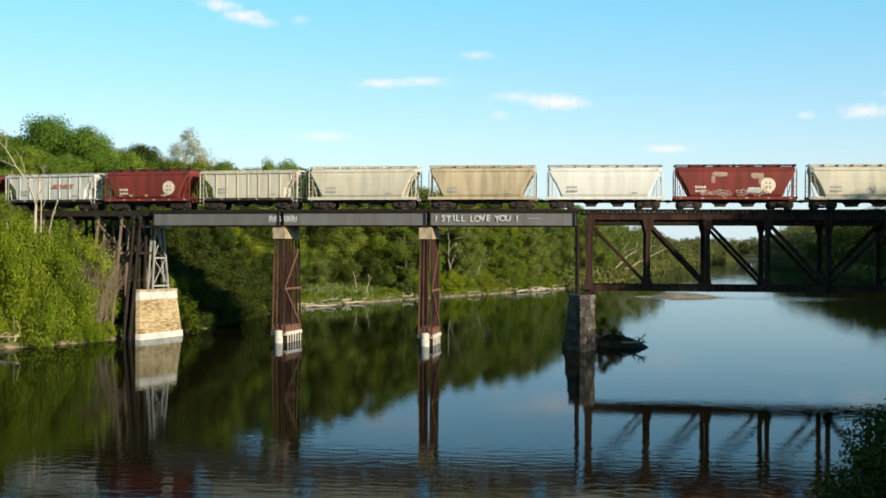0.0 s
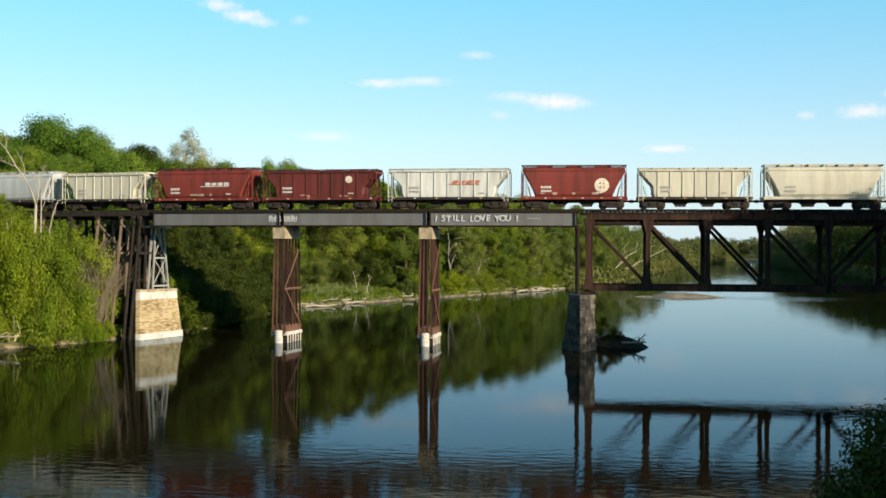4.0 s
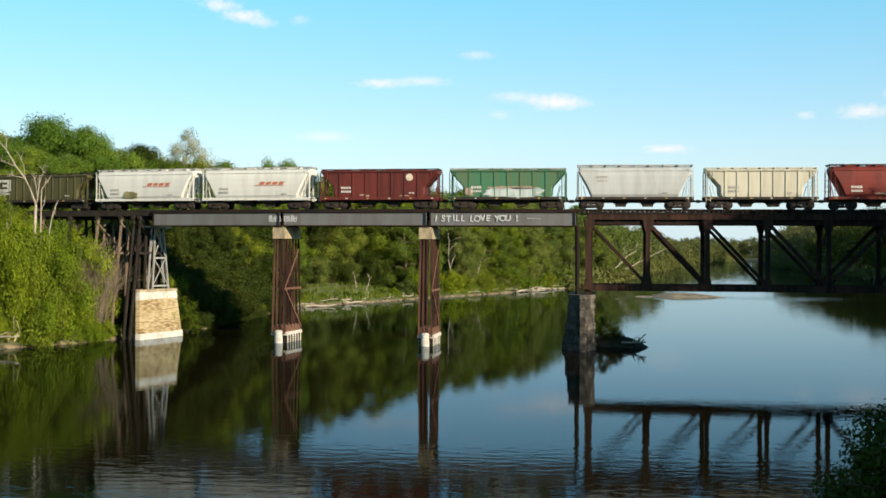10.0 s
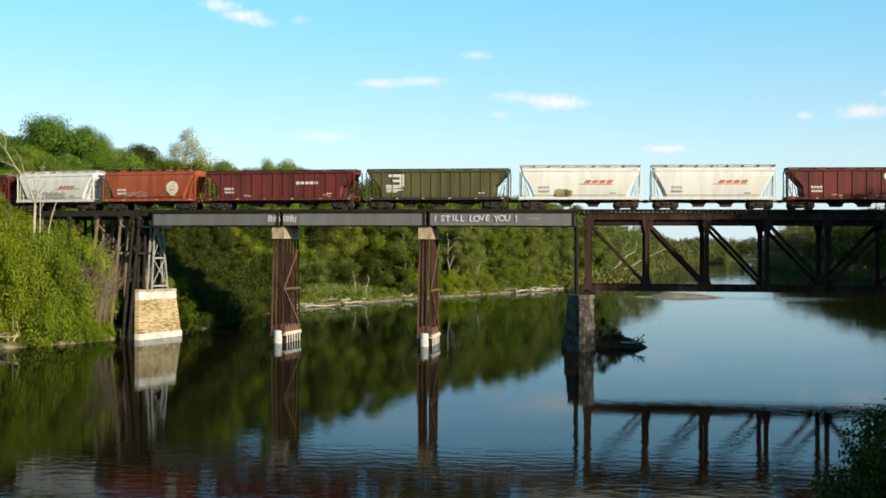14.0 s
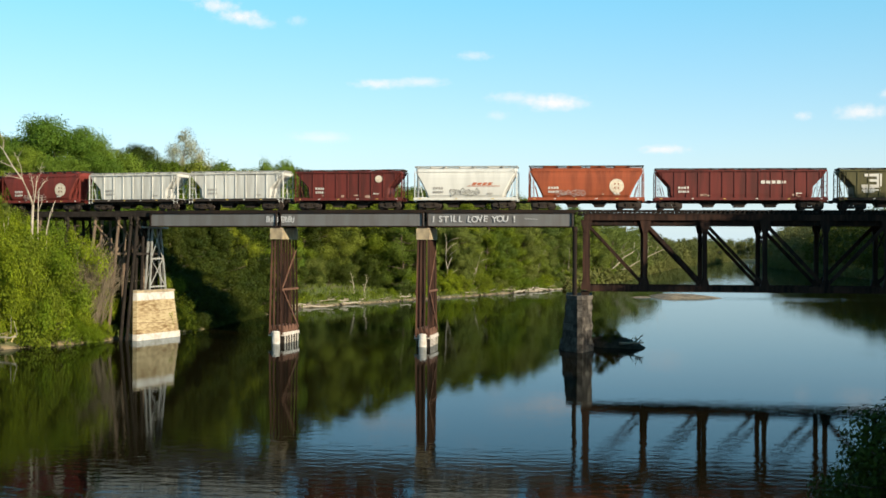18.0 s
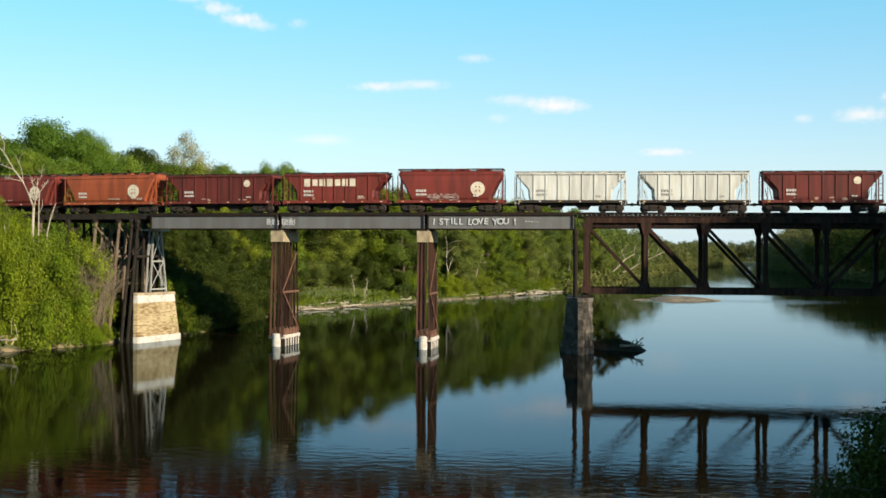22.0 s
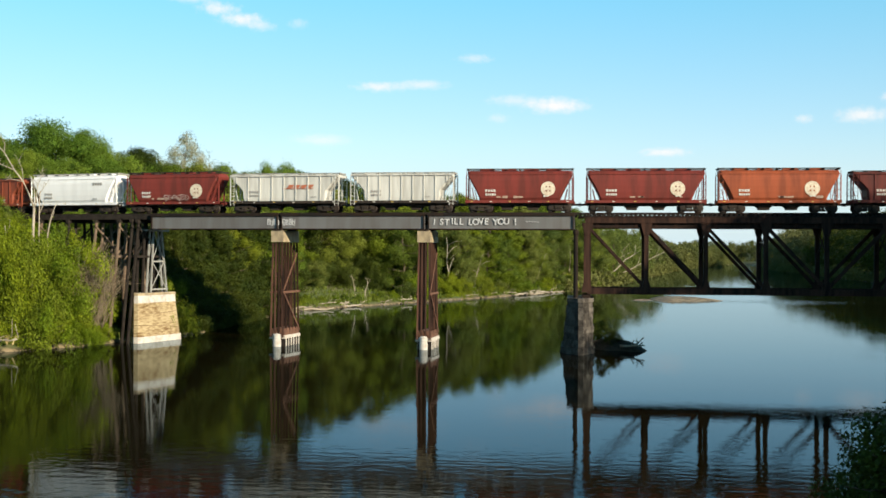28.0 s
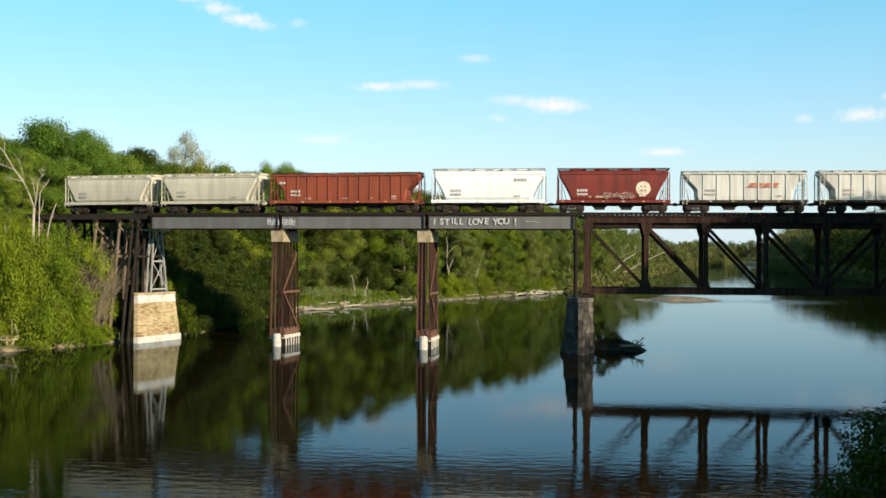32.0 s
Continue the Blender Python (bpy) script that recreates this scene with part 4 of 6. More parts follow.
# woods far up the river, past counting
def far_woods(name, spots, leaf, label, leaves=1600, size=0.78):
    rng = np.random.default_rng(len(spots))
    allv, wood = [], Shape()
    for x, y, h in spots:
        g = ground_z(x, y)
        up_ = np.linspace(0.1, 0.93, 16)
        cs = [np.array((x + rng.normal() * h * 0.2 * math.sin(math.pi * u) ** 0.5, y + rng.normal() * h * 0.2, g + h * u)) for u in up_]
        rs = np.array([h * rng.choice((0.07, 0.1, 0.13, 0.16)) * (0.7 + 0.5 * math.sin(math.pi * u)) for u in up_])
        allv.append(leaf_cloud(rng, np.array(cs), rs, leaves, size))
        wood.tube([(x, y, g - 0.5), (x, y, g + h * 0.7)], [h * 0.016, h * 0.008], 5)
    me = leaf_mesh(name, np.concatenate(allv))
    me.materials.append(leaf)
    ob = tagged(new(name, me), label, "woods", kind="stuff")
    tagged(part("trunks", wood, BARK, ob), kind="stuff")
    return ob


spots = {"a": [], "b": [], "near": []}
for off, step, hs in ((7, 10, (11, 17)), (20, 12, (14, 19))):
    for x, y in along(SHORE_LEFT[14:], step, off):
        spots["near" if y < 430 else tree_rng.choice("ab")].append((x + tree_rng.uniform(-4, 4), y + tree_rng.uniform(-4, 4), tree_rng.uniform(*hs) * (1.22 if y < 540 else 1.0)))
for i in range(120):
    spots[tree_rng.choice("ab")].append((110 + i * 2 + tree_rng.uniform(-2, 2), 1072 + tree_rng.uniform(0, 50), tree_rng.uniform(15, 21)))
far_woods("far_woods", spots["near"], LEAF_OLIVE, "sunlit green woods on the upstream bank", 4200, 0.42)
far_woods("far_woods", spots["a"], LEAF_FAR, "distant green woods along the upstream banks")
far_woods("far_woods", spots["b"], LEAF_FAR, "distant olive-green woods along the upstream banks")
spots = []
for off, step, hs in ((6, 8, (16, 22)), (16, 9, (22, 28)), (28, 11, (25, 31))):
    for x, y in along(list(reversed(SHORE_RIGHT[:5])), step, -off):
        spots.append((x + tree_rng.uniform(-2, 2), y + tree_rng.uniform(-3, 3), tree_rng.uniform(*hs)))
# this bank's shade is put into the leaf colours, darkest in the nearer woods
far_woods("far_woods", [q for q in spots if q[1] < 500], LEAF_DEEP_SHADE, "dark woods on the shaded upstream bank", 2000, 0.75)
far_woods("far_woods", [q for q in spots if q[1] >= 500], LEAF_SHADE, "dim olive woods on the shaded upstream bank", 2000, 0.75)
edge = []
for off in (-0.3, 1.6):
    edge += [(x, y, tree_rng.uniform(2.5, 5)) for x, y in along(list(reversed(SHORE_RIGHT[:5])), 2.6, -off)]
    edge += [(x, y, tree_rng.uniform(2.5, 5)) for x, y in along(SHORE_LEFT[13:], 2.6, off)]
edge += [(120 + i * 2.2, 1066 + tree_rng.uniform(-4, 4), tree_rng.uniform(3, 6)) for i in range(60)]
far_woods("shore_scrub", edge, LEAF_FAR, "low green scrub along the far water's edge", 200, 0.75)


def grass(name, spots, label, seed, blades=9, blade=GRASS):
    """Tufts of grass blades on the bank."""
    rng = np.random.default_rng(seed)
    v = []
    for x, y in spots:
        g = ground_z(x, y) - 0.05
        for k in range(blades):
            a, h, w = rng.uniform(0, 6.28), rng.uniform(0.35, 0.95), rng.uniform(0.05, 0.11)
            bx, by = x + rng.normal() * 0.3, y + rng.normal() * 0.3
            c, s_ = math.cos(a) * w, math.sin(a) * w
            lx, ly = rng.normal() * 0.2, rng.normal() * 0.2
            v += [(bx - c, by - s_, g), (bx + c, by + s_, g), (bx + lx + c * 0.3, by + ly + s_ * 0.3, g + h), (bx + lx - c * 0.3, by + ly - s_ * 0.3, g + h)]
    me = leaf_mesh(name, np.array(v))
    me.materials.append(blade)
    return tagged(new(name, me), label, "grass", kind="stuff")


spots = []
for off in (0.7, 1.3, 2.2, 3.4, 4.8, 6.5, 8.5):
    spots += [(x + tree_rng.uniform(-0.4, 0.4), y + tree_rng.uniform(-0.4, 0.4)) for x, y in along([(-50.5, 62)] + SHORE_LEFT[10:14], 0.9, off)]
for off in (0.5, 1.0, 1.6):
    spots += [(x + tree_rng.uniform(-0.3, 0.3), y + tree_rng.uniform(-0.3, 0.3)) for x, y in along(SHORE_LEFT[3:8], 0.45, off)]
grass("bank_grass", spots, "long sunlit grass on the river bank", 5)
spots = []
for off in (1.0, 1.35, 1.7, 2.0):
    spots += [(x + tree_rng.uniform(-0.2, 0.2), y + tree_rng.uniform(-0.2, 0.2)) for x, y in along(SHORE_LEFT[2:6], 0.22, off) if math.sin(x * 1.7) + math.sin(x * 0.63 + 1) > -0.5]
grass("dead_grass", spots, "dry straw-coloured grass hanging over the eroded bank", 6, 7, STRAW)
# tall trees on the right bank downstream, which shade the truss
for x, y, top in ((48, -21, 27.2), (51, -24, 29), (47, -16, 24.2), (53, -19, 26), (57, -27, 30.5), (60, -20, 26.7), (64, -31, 33), (57, -13, 22.3), (66, -25, 29.8), (66, -14, 23), (72, -18, 25.5), (46, -22, 27.8), (78, -20, 26.5), (61, -15, 23.6), (54, -14, 23), (70, -30, 32.5), (44.5, -26, 28.6), (45.5, -19, 25), (49, -15, 23), (72, 12, 24), (84, 20, 25),
                  (92, 10, 25), (90, 34, 24), (40, -68, 23)):
    tree_top("broad", x, y, top - 2.3, wide=1.15)
# unseen near-bank trees, added to throw shade on the sapling
for x, y, h in ((13, -121, 13), (19, -114, 14), (22, -124, 15), (12.5, -125.5, 13), (16, -128, 15), (10.5, -122.5, 11)):
    tree("broad", x, y, h, variant=0)
# shrubs on the slope below the trestle, down to the water
for i in range(17):
    for j in range(12):
        x, y = -86 + i * 2.1 + tree_rng.uniform(-0.9, 0.9), -32 + j * 3.2 + tree_rng.uniform(-1.2, 1.2)
        d = float(shore_distance(np.array([x]), np.array([y]))[0])
        lat = y - line(x)[1]
        if d < 2.8 or d > 26 or -3.6 < lat < 5.5:
            continue
        tall = tree_rng.uniform(2.4, 4.4) * (0.55 if d < 3 else 1.0)
        tree("bush", x, y, tall * 1.15, variant=tree_rng.choice((0, 0, 3, 1, 2)), wide=1.05)
for x, y in along(SHORE_LEFT[3:8], 1.4, 3.4):
    tree("bush", x + tree_rng.uniform(-0.4, 0.4), y + tree_rng.uniform(-0.3, 0.3), tree_rng.uniform(1.6, 3.0), variant=tree_rng.choice((0, 0, 1)), wide=0.95)
for i in range(16):
    s_ = -55.5 - i * 1.1
    p = line(s_, -5.2 - tree_rng.uniform(0, 3.5))
    tree("bush", p.x, p.y, tree_rng.uniform(1.4, 2.6) if s_ > -60 else tree_rng.uniform(3.5, 6.0), variant=tree_rng.choice((0, 1, 2)), wide=0.7)
tree_top("tall", -69.0, -1.5, 18.8, variant=0, wide=0.8)
tree_top("tall", -71.5, -3.5, 17.5, variant=0, wide=0.8)
for x, y, top in ((-61.8, -9.5, 11.5), (-64, -10.5, 12.5), (-66.5, -11.5, 13.5), (-60.0, -8.6, 12.2), (-61.2, -8.0, 12.8), (-59.2, -7.4, 11.3), (-63, -6.5, 13.5), (-67.5, -7, 14.0), (-60.4, -6.4, 11.6), (-70, -12, 14), (-65.5, -4.5, 13.8), (-61, -4.5, 12.5), (-69, -16, 11), (-66, -15.5, 9), (-60, -2, 13.4), (-62.7, -2.1, 13.8), (-58.6, -0.6, 12.4), (-64.1, -3.3, 14.0), (-66, -1, 14.2)):
    tree_top("bush", x, y, top, variant=tree_rng.choice((0, 0, 1)), wide=0.58)
# dark thicket between the concrete pier and the first pile pier, in shade-darkened leaves
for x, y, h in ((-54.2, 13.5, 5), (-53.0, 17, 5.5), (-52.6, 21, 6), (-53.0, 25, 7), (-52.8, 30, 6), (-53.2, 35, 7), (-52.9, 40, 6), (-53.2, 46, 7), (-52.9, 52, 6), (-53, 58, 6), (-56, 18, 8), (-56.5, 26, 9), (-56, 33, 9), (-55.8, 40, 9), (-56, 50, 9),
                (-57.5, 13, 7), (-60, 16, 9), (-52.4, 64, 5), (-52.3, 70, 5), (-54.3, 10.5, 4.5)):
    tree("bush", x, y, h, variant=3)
for x, y, h in ((-55.4, -1.6, 2.2), (-56.0, -3.4, 2.4), (-57.0, -4.6, 2.6), (-55.0, 0.4, 2.0), (-56.2, -1.9, 2.6)):
    tree("bush", x, y, h, variant=0, wide=0.9)
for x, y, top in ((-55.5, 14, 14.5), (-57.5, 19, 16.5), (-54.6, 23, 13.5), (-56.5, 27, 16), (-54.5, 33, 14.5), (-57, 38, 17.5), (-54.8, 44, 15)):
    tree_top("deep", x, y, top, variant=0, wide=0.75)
for x, y, h in ((-51.6, 11.6, 7.5), (-52.0, 13.6, 5.0), (-52.1, 10.0, 3.6)):
    tree("bush", x, y, h, variant=1, wide=0.6)
for x, y in along([(-50.9, 16), (-50.5, 22), (-51, 50), (-50.8, 58)], 1.5, 0.35):
    tree("bush", x + tree_rng.uniform(-0.2, 0.3), y, tree_rng.uniform(2.0, 3.4), variant=3, wide=0.8, z=0.0)
# sapling on the near bank
for x, y, h in ((2.9, -116.8, 3.3), (2.55, -115.9, 2.9), (3.15, -117.2, 3.35), (2.55, -116.4, 3.3), (2.75, -115.0, 3.0)):
    tree("sapling", x, y, h)


# ---- sand bar, spit, driftwood ----
def mound(name, x, y, rx, ry, h, turn, material, label, category, seed, bumps=0.12):
    rng = np.random.default_rng(seed)
    sh, n, k = Shape(), 36, 7
    rings = []
    for j in range(k):
        u = j / (k - 1)
        ring = []
        for i in range(n):
            a = 2 * math.pi * i / n
            r = (1 - 0.93 * u) * (1 + bumps * math.sin(3 * a + seed) + bumps * 0.7 * math.sin(7 * a + 2 * seed)) + rng.normal() * 0.01
            ring.append((rx * r * math.cos(a), ry * r * math.sin(a), -0.35 + (h + 0.35) * (1 - (1 - u) ** 2.2) + rng.normal() * 0.02 * h))
        rings.append(ring)
    ob = part(name, sh.hull(rings), material, smooth=True, m=pose(x, y, 0, 0, 0, turn))
    return tagged(ob, label, category)


mound("sand_bar", 22.5, 143, 8.5, 13.0, 0.75, 3, SAND, "low pale sand bar in the river", "sand bar", 2, 0.2)
mound("sand_bar", 14.0, 140, 3.0, 3.0, 0.25, -4, SAND, "low pale sand bar in the river", "sand bar", 5)
mound("gravel_spit", 2.9, 2.2, 4.4, 2.6, 1.15, -28, GRAVEL, "dark shaded gravel spit behind the stone pier", "gravel spit", 3)
mound("gravel_spit", 5.0, -0.2, 2.0, 0.9, 0.4, -35, GRAVEL, "dark low gravel spit in the water", "gravel spit", 9)


def boulder(x, y, z, r, seed):
    rng = np.random.default_rng(seed)
    bm = bmesh.new()
    bmesh.ops.create_icosphere(bm, subdivisions=2, radius=r)
    sx, sy, sz = rng.uniform(0.7, 1.4), rng.uniform(0.7, 1.2), rng.uniform(0.5, 0.8)
    for v in bm.verts:
        k = 1 + 0.18 * noise.noise(Vector(v.co) * (1.6 / r) + Vector((seed * 3.1, 0, 0)))
        v.co = Vector((v.co.x * sx * k, v.co.y * sy * k, v.co.z * sz * k))
    me = bpy.data.meshes.new("boulder")
    bm.to_mesh(me)
    bm.free()
    me.materials.append(ROCK)
    ob = new("boulder", me)
    ob.matrix_basis = pose(x, y, z, 0, 0, rng.uniform(0, 360))
    return tagged(ob, "grey shore boulder at the water's edge", "boulder", "boulders on the shore")


def log(x, y, length, r, turn, tilt, seed, fork=True, z=None):
    rng = np.random.default_rng(seed)
    s = Shape()
    pts = [Vector((u * length, rng.normal() * 0.04 * length, rng.normal() * 0.015 * length)) for u in np.linspace(0, 1, 6)]
    s.tube(pts, [r * (1 - 0.55 * u) for u in np.linspace(0, 1, 6)], 8)
    if fork:
        for k in range(3):
            a = pts[2 + k]
            s.tube([a, a + Vector((length * 0.12, rng.normal() * length * 0.1, abs(rng.normal()) * length * 0.1)), a + Vector((length * 0.22, rng.normal() * length * 0.2, abs(rng.normal()) * length * 0.2))], [r * 0.45, r * 0.3, r * 0.1], 6)
    ob = part("driftwood_log", s, DEAD_WOOD, smooth=True, m=pose(x, y, (ground_z(x, y) if z is None else z) + r * 0.6, 0, -tilt, turn))
    return tagged(ob, "bleached driftwood log lying on the shore", "log", "driftwood on the shore")


shore_pts = along(SHORE_LEFT[8:14], 1.9, 0.5)
for i, (x, y) in enumerate(shore_pts):
    for k in range(2):
        boulder(x + tree_rng.uniform(-0.9, 0.5), y + tree_rng.uniform(-0.9, 0.9), tree_rng.uniform(0.0, 0.25), tree_rng.uniform(0.15, 0.6), i * 2 + k)
for i, (x, y) in enumerate(along(SHORE_LEFT[9:14], 7, 0.9)):
    log(x, y, tree_rng.uniform(2, 6), tree_rng.uniform(0.07, 0.2), 62 + tree_rng.uniform(-30, 35), tree_rng.uniform(-1, 6), 40 + i)
for x, y, L, r, t in ((-16.6, 157.5, 12, 0.27, 66), (-11.5, 171, 8, 0.24, 64), (-7.5, 181, 7, 0.22, 66), (-13.6, 165, 6, 0.2, 40), (-51.0, 78.0, 7, 0.22, 30), (-46, 91, 6, 0.25, 52)):
    log(x, y, L, r, t, 1.0, int(L * 7), z=0.15, fork=False)
# a fallen pale tree leaning from the bank into the river
log(9.0, 248, 22, 0.19, 60, 32, 77, z=1.0)
log(12.5, 262, 20, 0.16, 25, 22, 78, z=3.5)
# small driftwood and the bush on the spit
log(3.6, -0.6, 3.2, 0.16, -40, 4, 81, z=0.45)
log(4.9, -0.9, 1.6, 0.1, 20, 35, 82, z=0.5)
tree("bush", 1.7, 2.6, 2.6, variant=3, z=0.6, wide=0.8, label="small dark bush growing on the gravel spit")
tree("bush", 3.0, 1.6, 1.6, variant=3, z=0.6, wide=0.9, label="small dark bush growing on the gravel spit")
log(-63.2, -12.8, 4.5, 0.16, -10, 3, 90, z=1.0)
log(-65.5, -14.5, 3.5, 0.1, 60, 40, 91, z=1.3)


def snag(x, y, h, lean, turn, seed, z=None, r=0.16):
    """A dead, barkless trunk with a few bare branches."""
    rng = np.random.default_rng(seed)
    pts = [Vector((lean * h * u ** 1.4 + rng.normal() * 0.012 * h, rng.normal() * 0.012 * h, -0.5 + h * u)) for u in np.linspace(0, 1, 8)]
    ob = thing("dead_tree", pose(x, y, ground_z(x, y) if z is None else z, 0, 0, turn), "bare bleached dead tree with a few branches", "dead tree", "dead trees")
    part("trunk", Shape().tube(pts, [r * (1.1 - 0.9 * u) for u in np.linspace(0, 1, 8)], 8), DEAD_WOOD, ob, smooth=True)
    for k in range(7):
        a = pts[2 + k % 5]
        d = Vector((rng.normal(), rng.normal(), abs(rng.normal()) * 1.2 + 0.3)).normalized() * h * rng.uniform(0.12, 0.3)
        part("branch", Shape().tube([a, a + d * 0.5 + Vector((0, 0, 0.02 * h)), a + d], [r * 0.45, r * 0.28, r * 0.08], 5), DEAD_WOOD, ob, smooth=True)
    return ob


# the bleached forked tree in front of the trestle: a trunk and its limbs, in metres above and beside its foot
FORK = ("branch", ((0.1, 0, 6.3), (-0.5, 0, 7.8), (-1.2, 0.1, 9.2), (-2.3, 0.2, 10.5), (-3.5, 0.3, 12.4), (-4.6, 0.4, 13.5)), 0.13), \
    ("branch", ((0.1, 0, 6.2), (0.35, -0.1, 7.2), (0.5, -0.1, 8.4), (0.55, 0, 9.6)), 0.09), ("branch", ((0.3, -0.1, 7.1), (0.1, 0, 8.4), (-0.15, 0, 9.7)), 0.06), \
    ("branch", ((0.5, 0, 7.6), (1.1, 0.1, 8.5), (1.7, 0.2, 9.4)), 0.055), ("branch", ((-2.3, 0.2, 10.5), (-3.3, 0.1, 10.9), (-4.6, 0, 11.3)), 0.06), \
    ("branch", ((-1.2, 0.1, 9.2), (-1.3, 0, 10.6), (-2.0, 0, 12.0)), 0.055), ("branch", ((-1.2, 0.1, 9.2), (-2.6, 0.2, 9.5), (-3.4, 0.1, 9.4)), 0.05), \
    ("branch", ((-3.5, 0.3, 12.4), (-3.4, 0.2, 13.4), (-3.9, 0.2, 14.2)), 0.05), ("branch", ((0.52, 0, 8.8), (0.9, 0, 9.7), (1.0, 0, 10.4)), 0.035)
dead = thing("dead_tree", pose(-60.26, -6.9, 9.0), "bare bleached dead tree forking in front of the trestle", "dead tree", "dead trees")
part("trunk", Shape().tube([(0, 0, -4.5), (0.02, 0, 0), (-0.03, 0.02, 3.4), (0.1, 0, 6.3)], [0.2, 0.18, 0.165, 0.14], 8), DEAD_WOOD, dead, smooth=True)
twig_rng = random.Random(19)
for nm, pts, r in FORK:
    part(nm, Shape().tube(pts, [r * (1 - 0.75 * q / (len(pts) - 1)) for q in range(len(pts))], 6), DEAD_WOOD, dead, smooth=True)
    tw_ = Shape()
    for k in range(7):
        q = twig_rng.uniform(0.4, 1.0) * (len(pts) - 1)
        a = Vector(pts[int(min(q, len(pts) - 1.01))]).lerp(Vector(pts[int(min(q, len(pts) - 1.01)) + 1]), q % 1)
        d = Vector((twig_rng.uniform(-0.7, 0.5), twig_rng.uniform(-0.4, 0.4), twig_rng.uniform(0.2, 1.0))) * twig_rng.uniform(0.5, 1.1)
        tw_.tube([a, a + d * 0.5 + Vector((0, 0, 0.06)), a + d], [0.022, 0.016, 0.007], 4)
    part("twigs", tw_, DEAD_WOOD, dead)
for x, y, z, pts, r in ((-59.6, -6.9, 9.0, ((0, 0, -4), (0, 0, 3.4), (0.04, 0, 7.1), (0.15, 0, 8.2)), 0.1), (-58.75, -6.8, 9.0, ((0, 0, -4), (0.1, 0, 3.5), (0.55, 0, 5.6), (1.1, 0, 6.8)), 0.09), (-62.9, -7.0, 9.0, ((0, 0, -4), (-0.2, 0, 1.5), (-0.6, 0, 4.6)), 0.08)):
    sn = thing("dead_tree", pose(x, y, z), "slender bare grey dead tree by the trestle", "dead tree", "dead trees")
    part("trunk", Shape().tube(pts, [r * (1 - 0.22 * q) for q in range(len(pts))], 7), DEAD_WOOD, sn, smooth=True)
    part("branch", Shape().tube([Vector(pts[1]).lerp(Vector(pts[2]), 0.6), Vector(pts[1]).lerp(Vector(pts[2]), 0.6) + Vector((0.35, 0.1, 0.9)), Vector(pts[1]).lerp(Vector(pts[2]), 0.6) + Vector((0.4, 0.1, 1.7))], [r * 0.6, r * 0.4, r * 0.15], 5), DEAD_WOOD, sn, smooth=True)
for x, y, h, ln, t, sd in ((-25.2, 145, 10, 0.26, -10, 6), (-12, 186, 10, 0.3, 0, 7), (-3, 205, 12, 0.05, 40, 8), (-44.9, 102.5, 5, -0.15, 10, 10), (-43.2, 103.8, 4.5, 0.16, 40, 14), (-30, 136, 14, 0.1, 100, 12)):
    snag(x, y, h, ln, t, sd, r=0.17 if h > 6 else 0.1)


def dry_brush(x, y, h, seed):
    """Leafless grey-brown brush: a fan of many thin twigs."""
    rng = np.random.default_rng(seed)
    s = Shape()
    for k in range(90):
        az, out = rng.uniform(0, 2 * math.pi), rng.uniform(0.1, 0.5)
        a = Vector((rng.normal() * 0.35, rng.normal() * 0.35, -0.2))
        b = a + Vector((math.cos(az) * out * h * 0.5, math.sin(az) * out * h * 0.5, h * rng.uniform(0.4, 0.65)))
        c = b + Vector((math.cos(az + rng.normal() * 0.6) * h * 0.2, math.sin(az + rng.normal() * 0.6) * h * 0.2, h * rng.uniform(0.1, 0.4)))
        s.tube([a, b, c], [0.045, 0.032, 0.014], 4)
        for q in range(2):
            d = b.lerp(c, rng.uniform(0, 0.8))
            s.tube([d, d + Vector(rng.normal(size=3)) * h * 0.1 + Vector((0, 0, 0.08 * h))], [0.02, 0.008], 3)
    return tagged(part("brush", s, BRUSH, m=pose(x, y, ground_z(x, y))), "leafless grey-brown brush on the bank", "brush", "dry brush below the trestle")


for x, y in along(SHORE_LEFT[4:7], 1.2, 3.0):
    tree("bush", x, y, tree_rng.uniform(2.6, 4.2), variant=tree_rng.choice((0, 0, 1)), wide=0.75)
for i, (x, y, h) in enumerate(((-56.4, 0.6, 9.0), (-57.2, 0.2, 9.4), (-58.1, -0.6, 9.6), (-56.9, 1.6, 10.0), (-58.2, 0.8, 10.4), (-59.2, 0.2, 9.8), (-57.4, -1.4, 7.5))):
    dry_brush(x, y, h, 100 + i)


for i, (x, y, r) in enumerate(((-55.4, -3.4, 0.22), (-50.6, 15.2, 0.3), (-50.2, 16.6, 0.35), (-50.0, 18.4, 0.25), (-51.6, 11.8, 0.3))):
    tagged(boulder(x, y, 0.12, r, 500 + i), "pale stone lying at the water's edge", "stone")


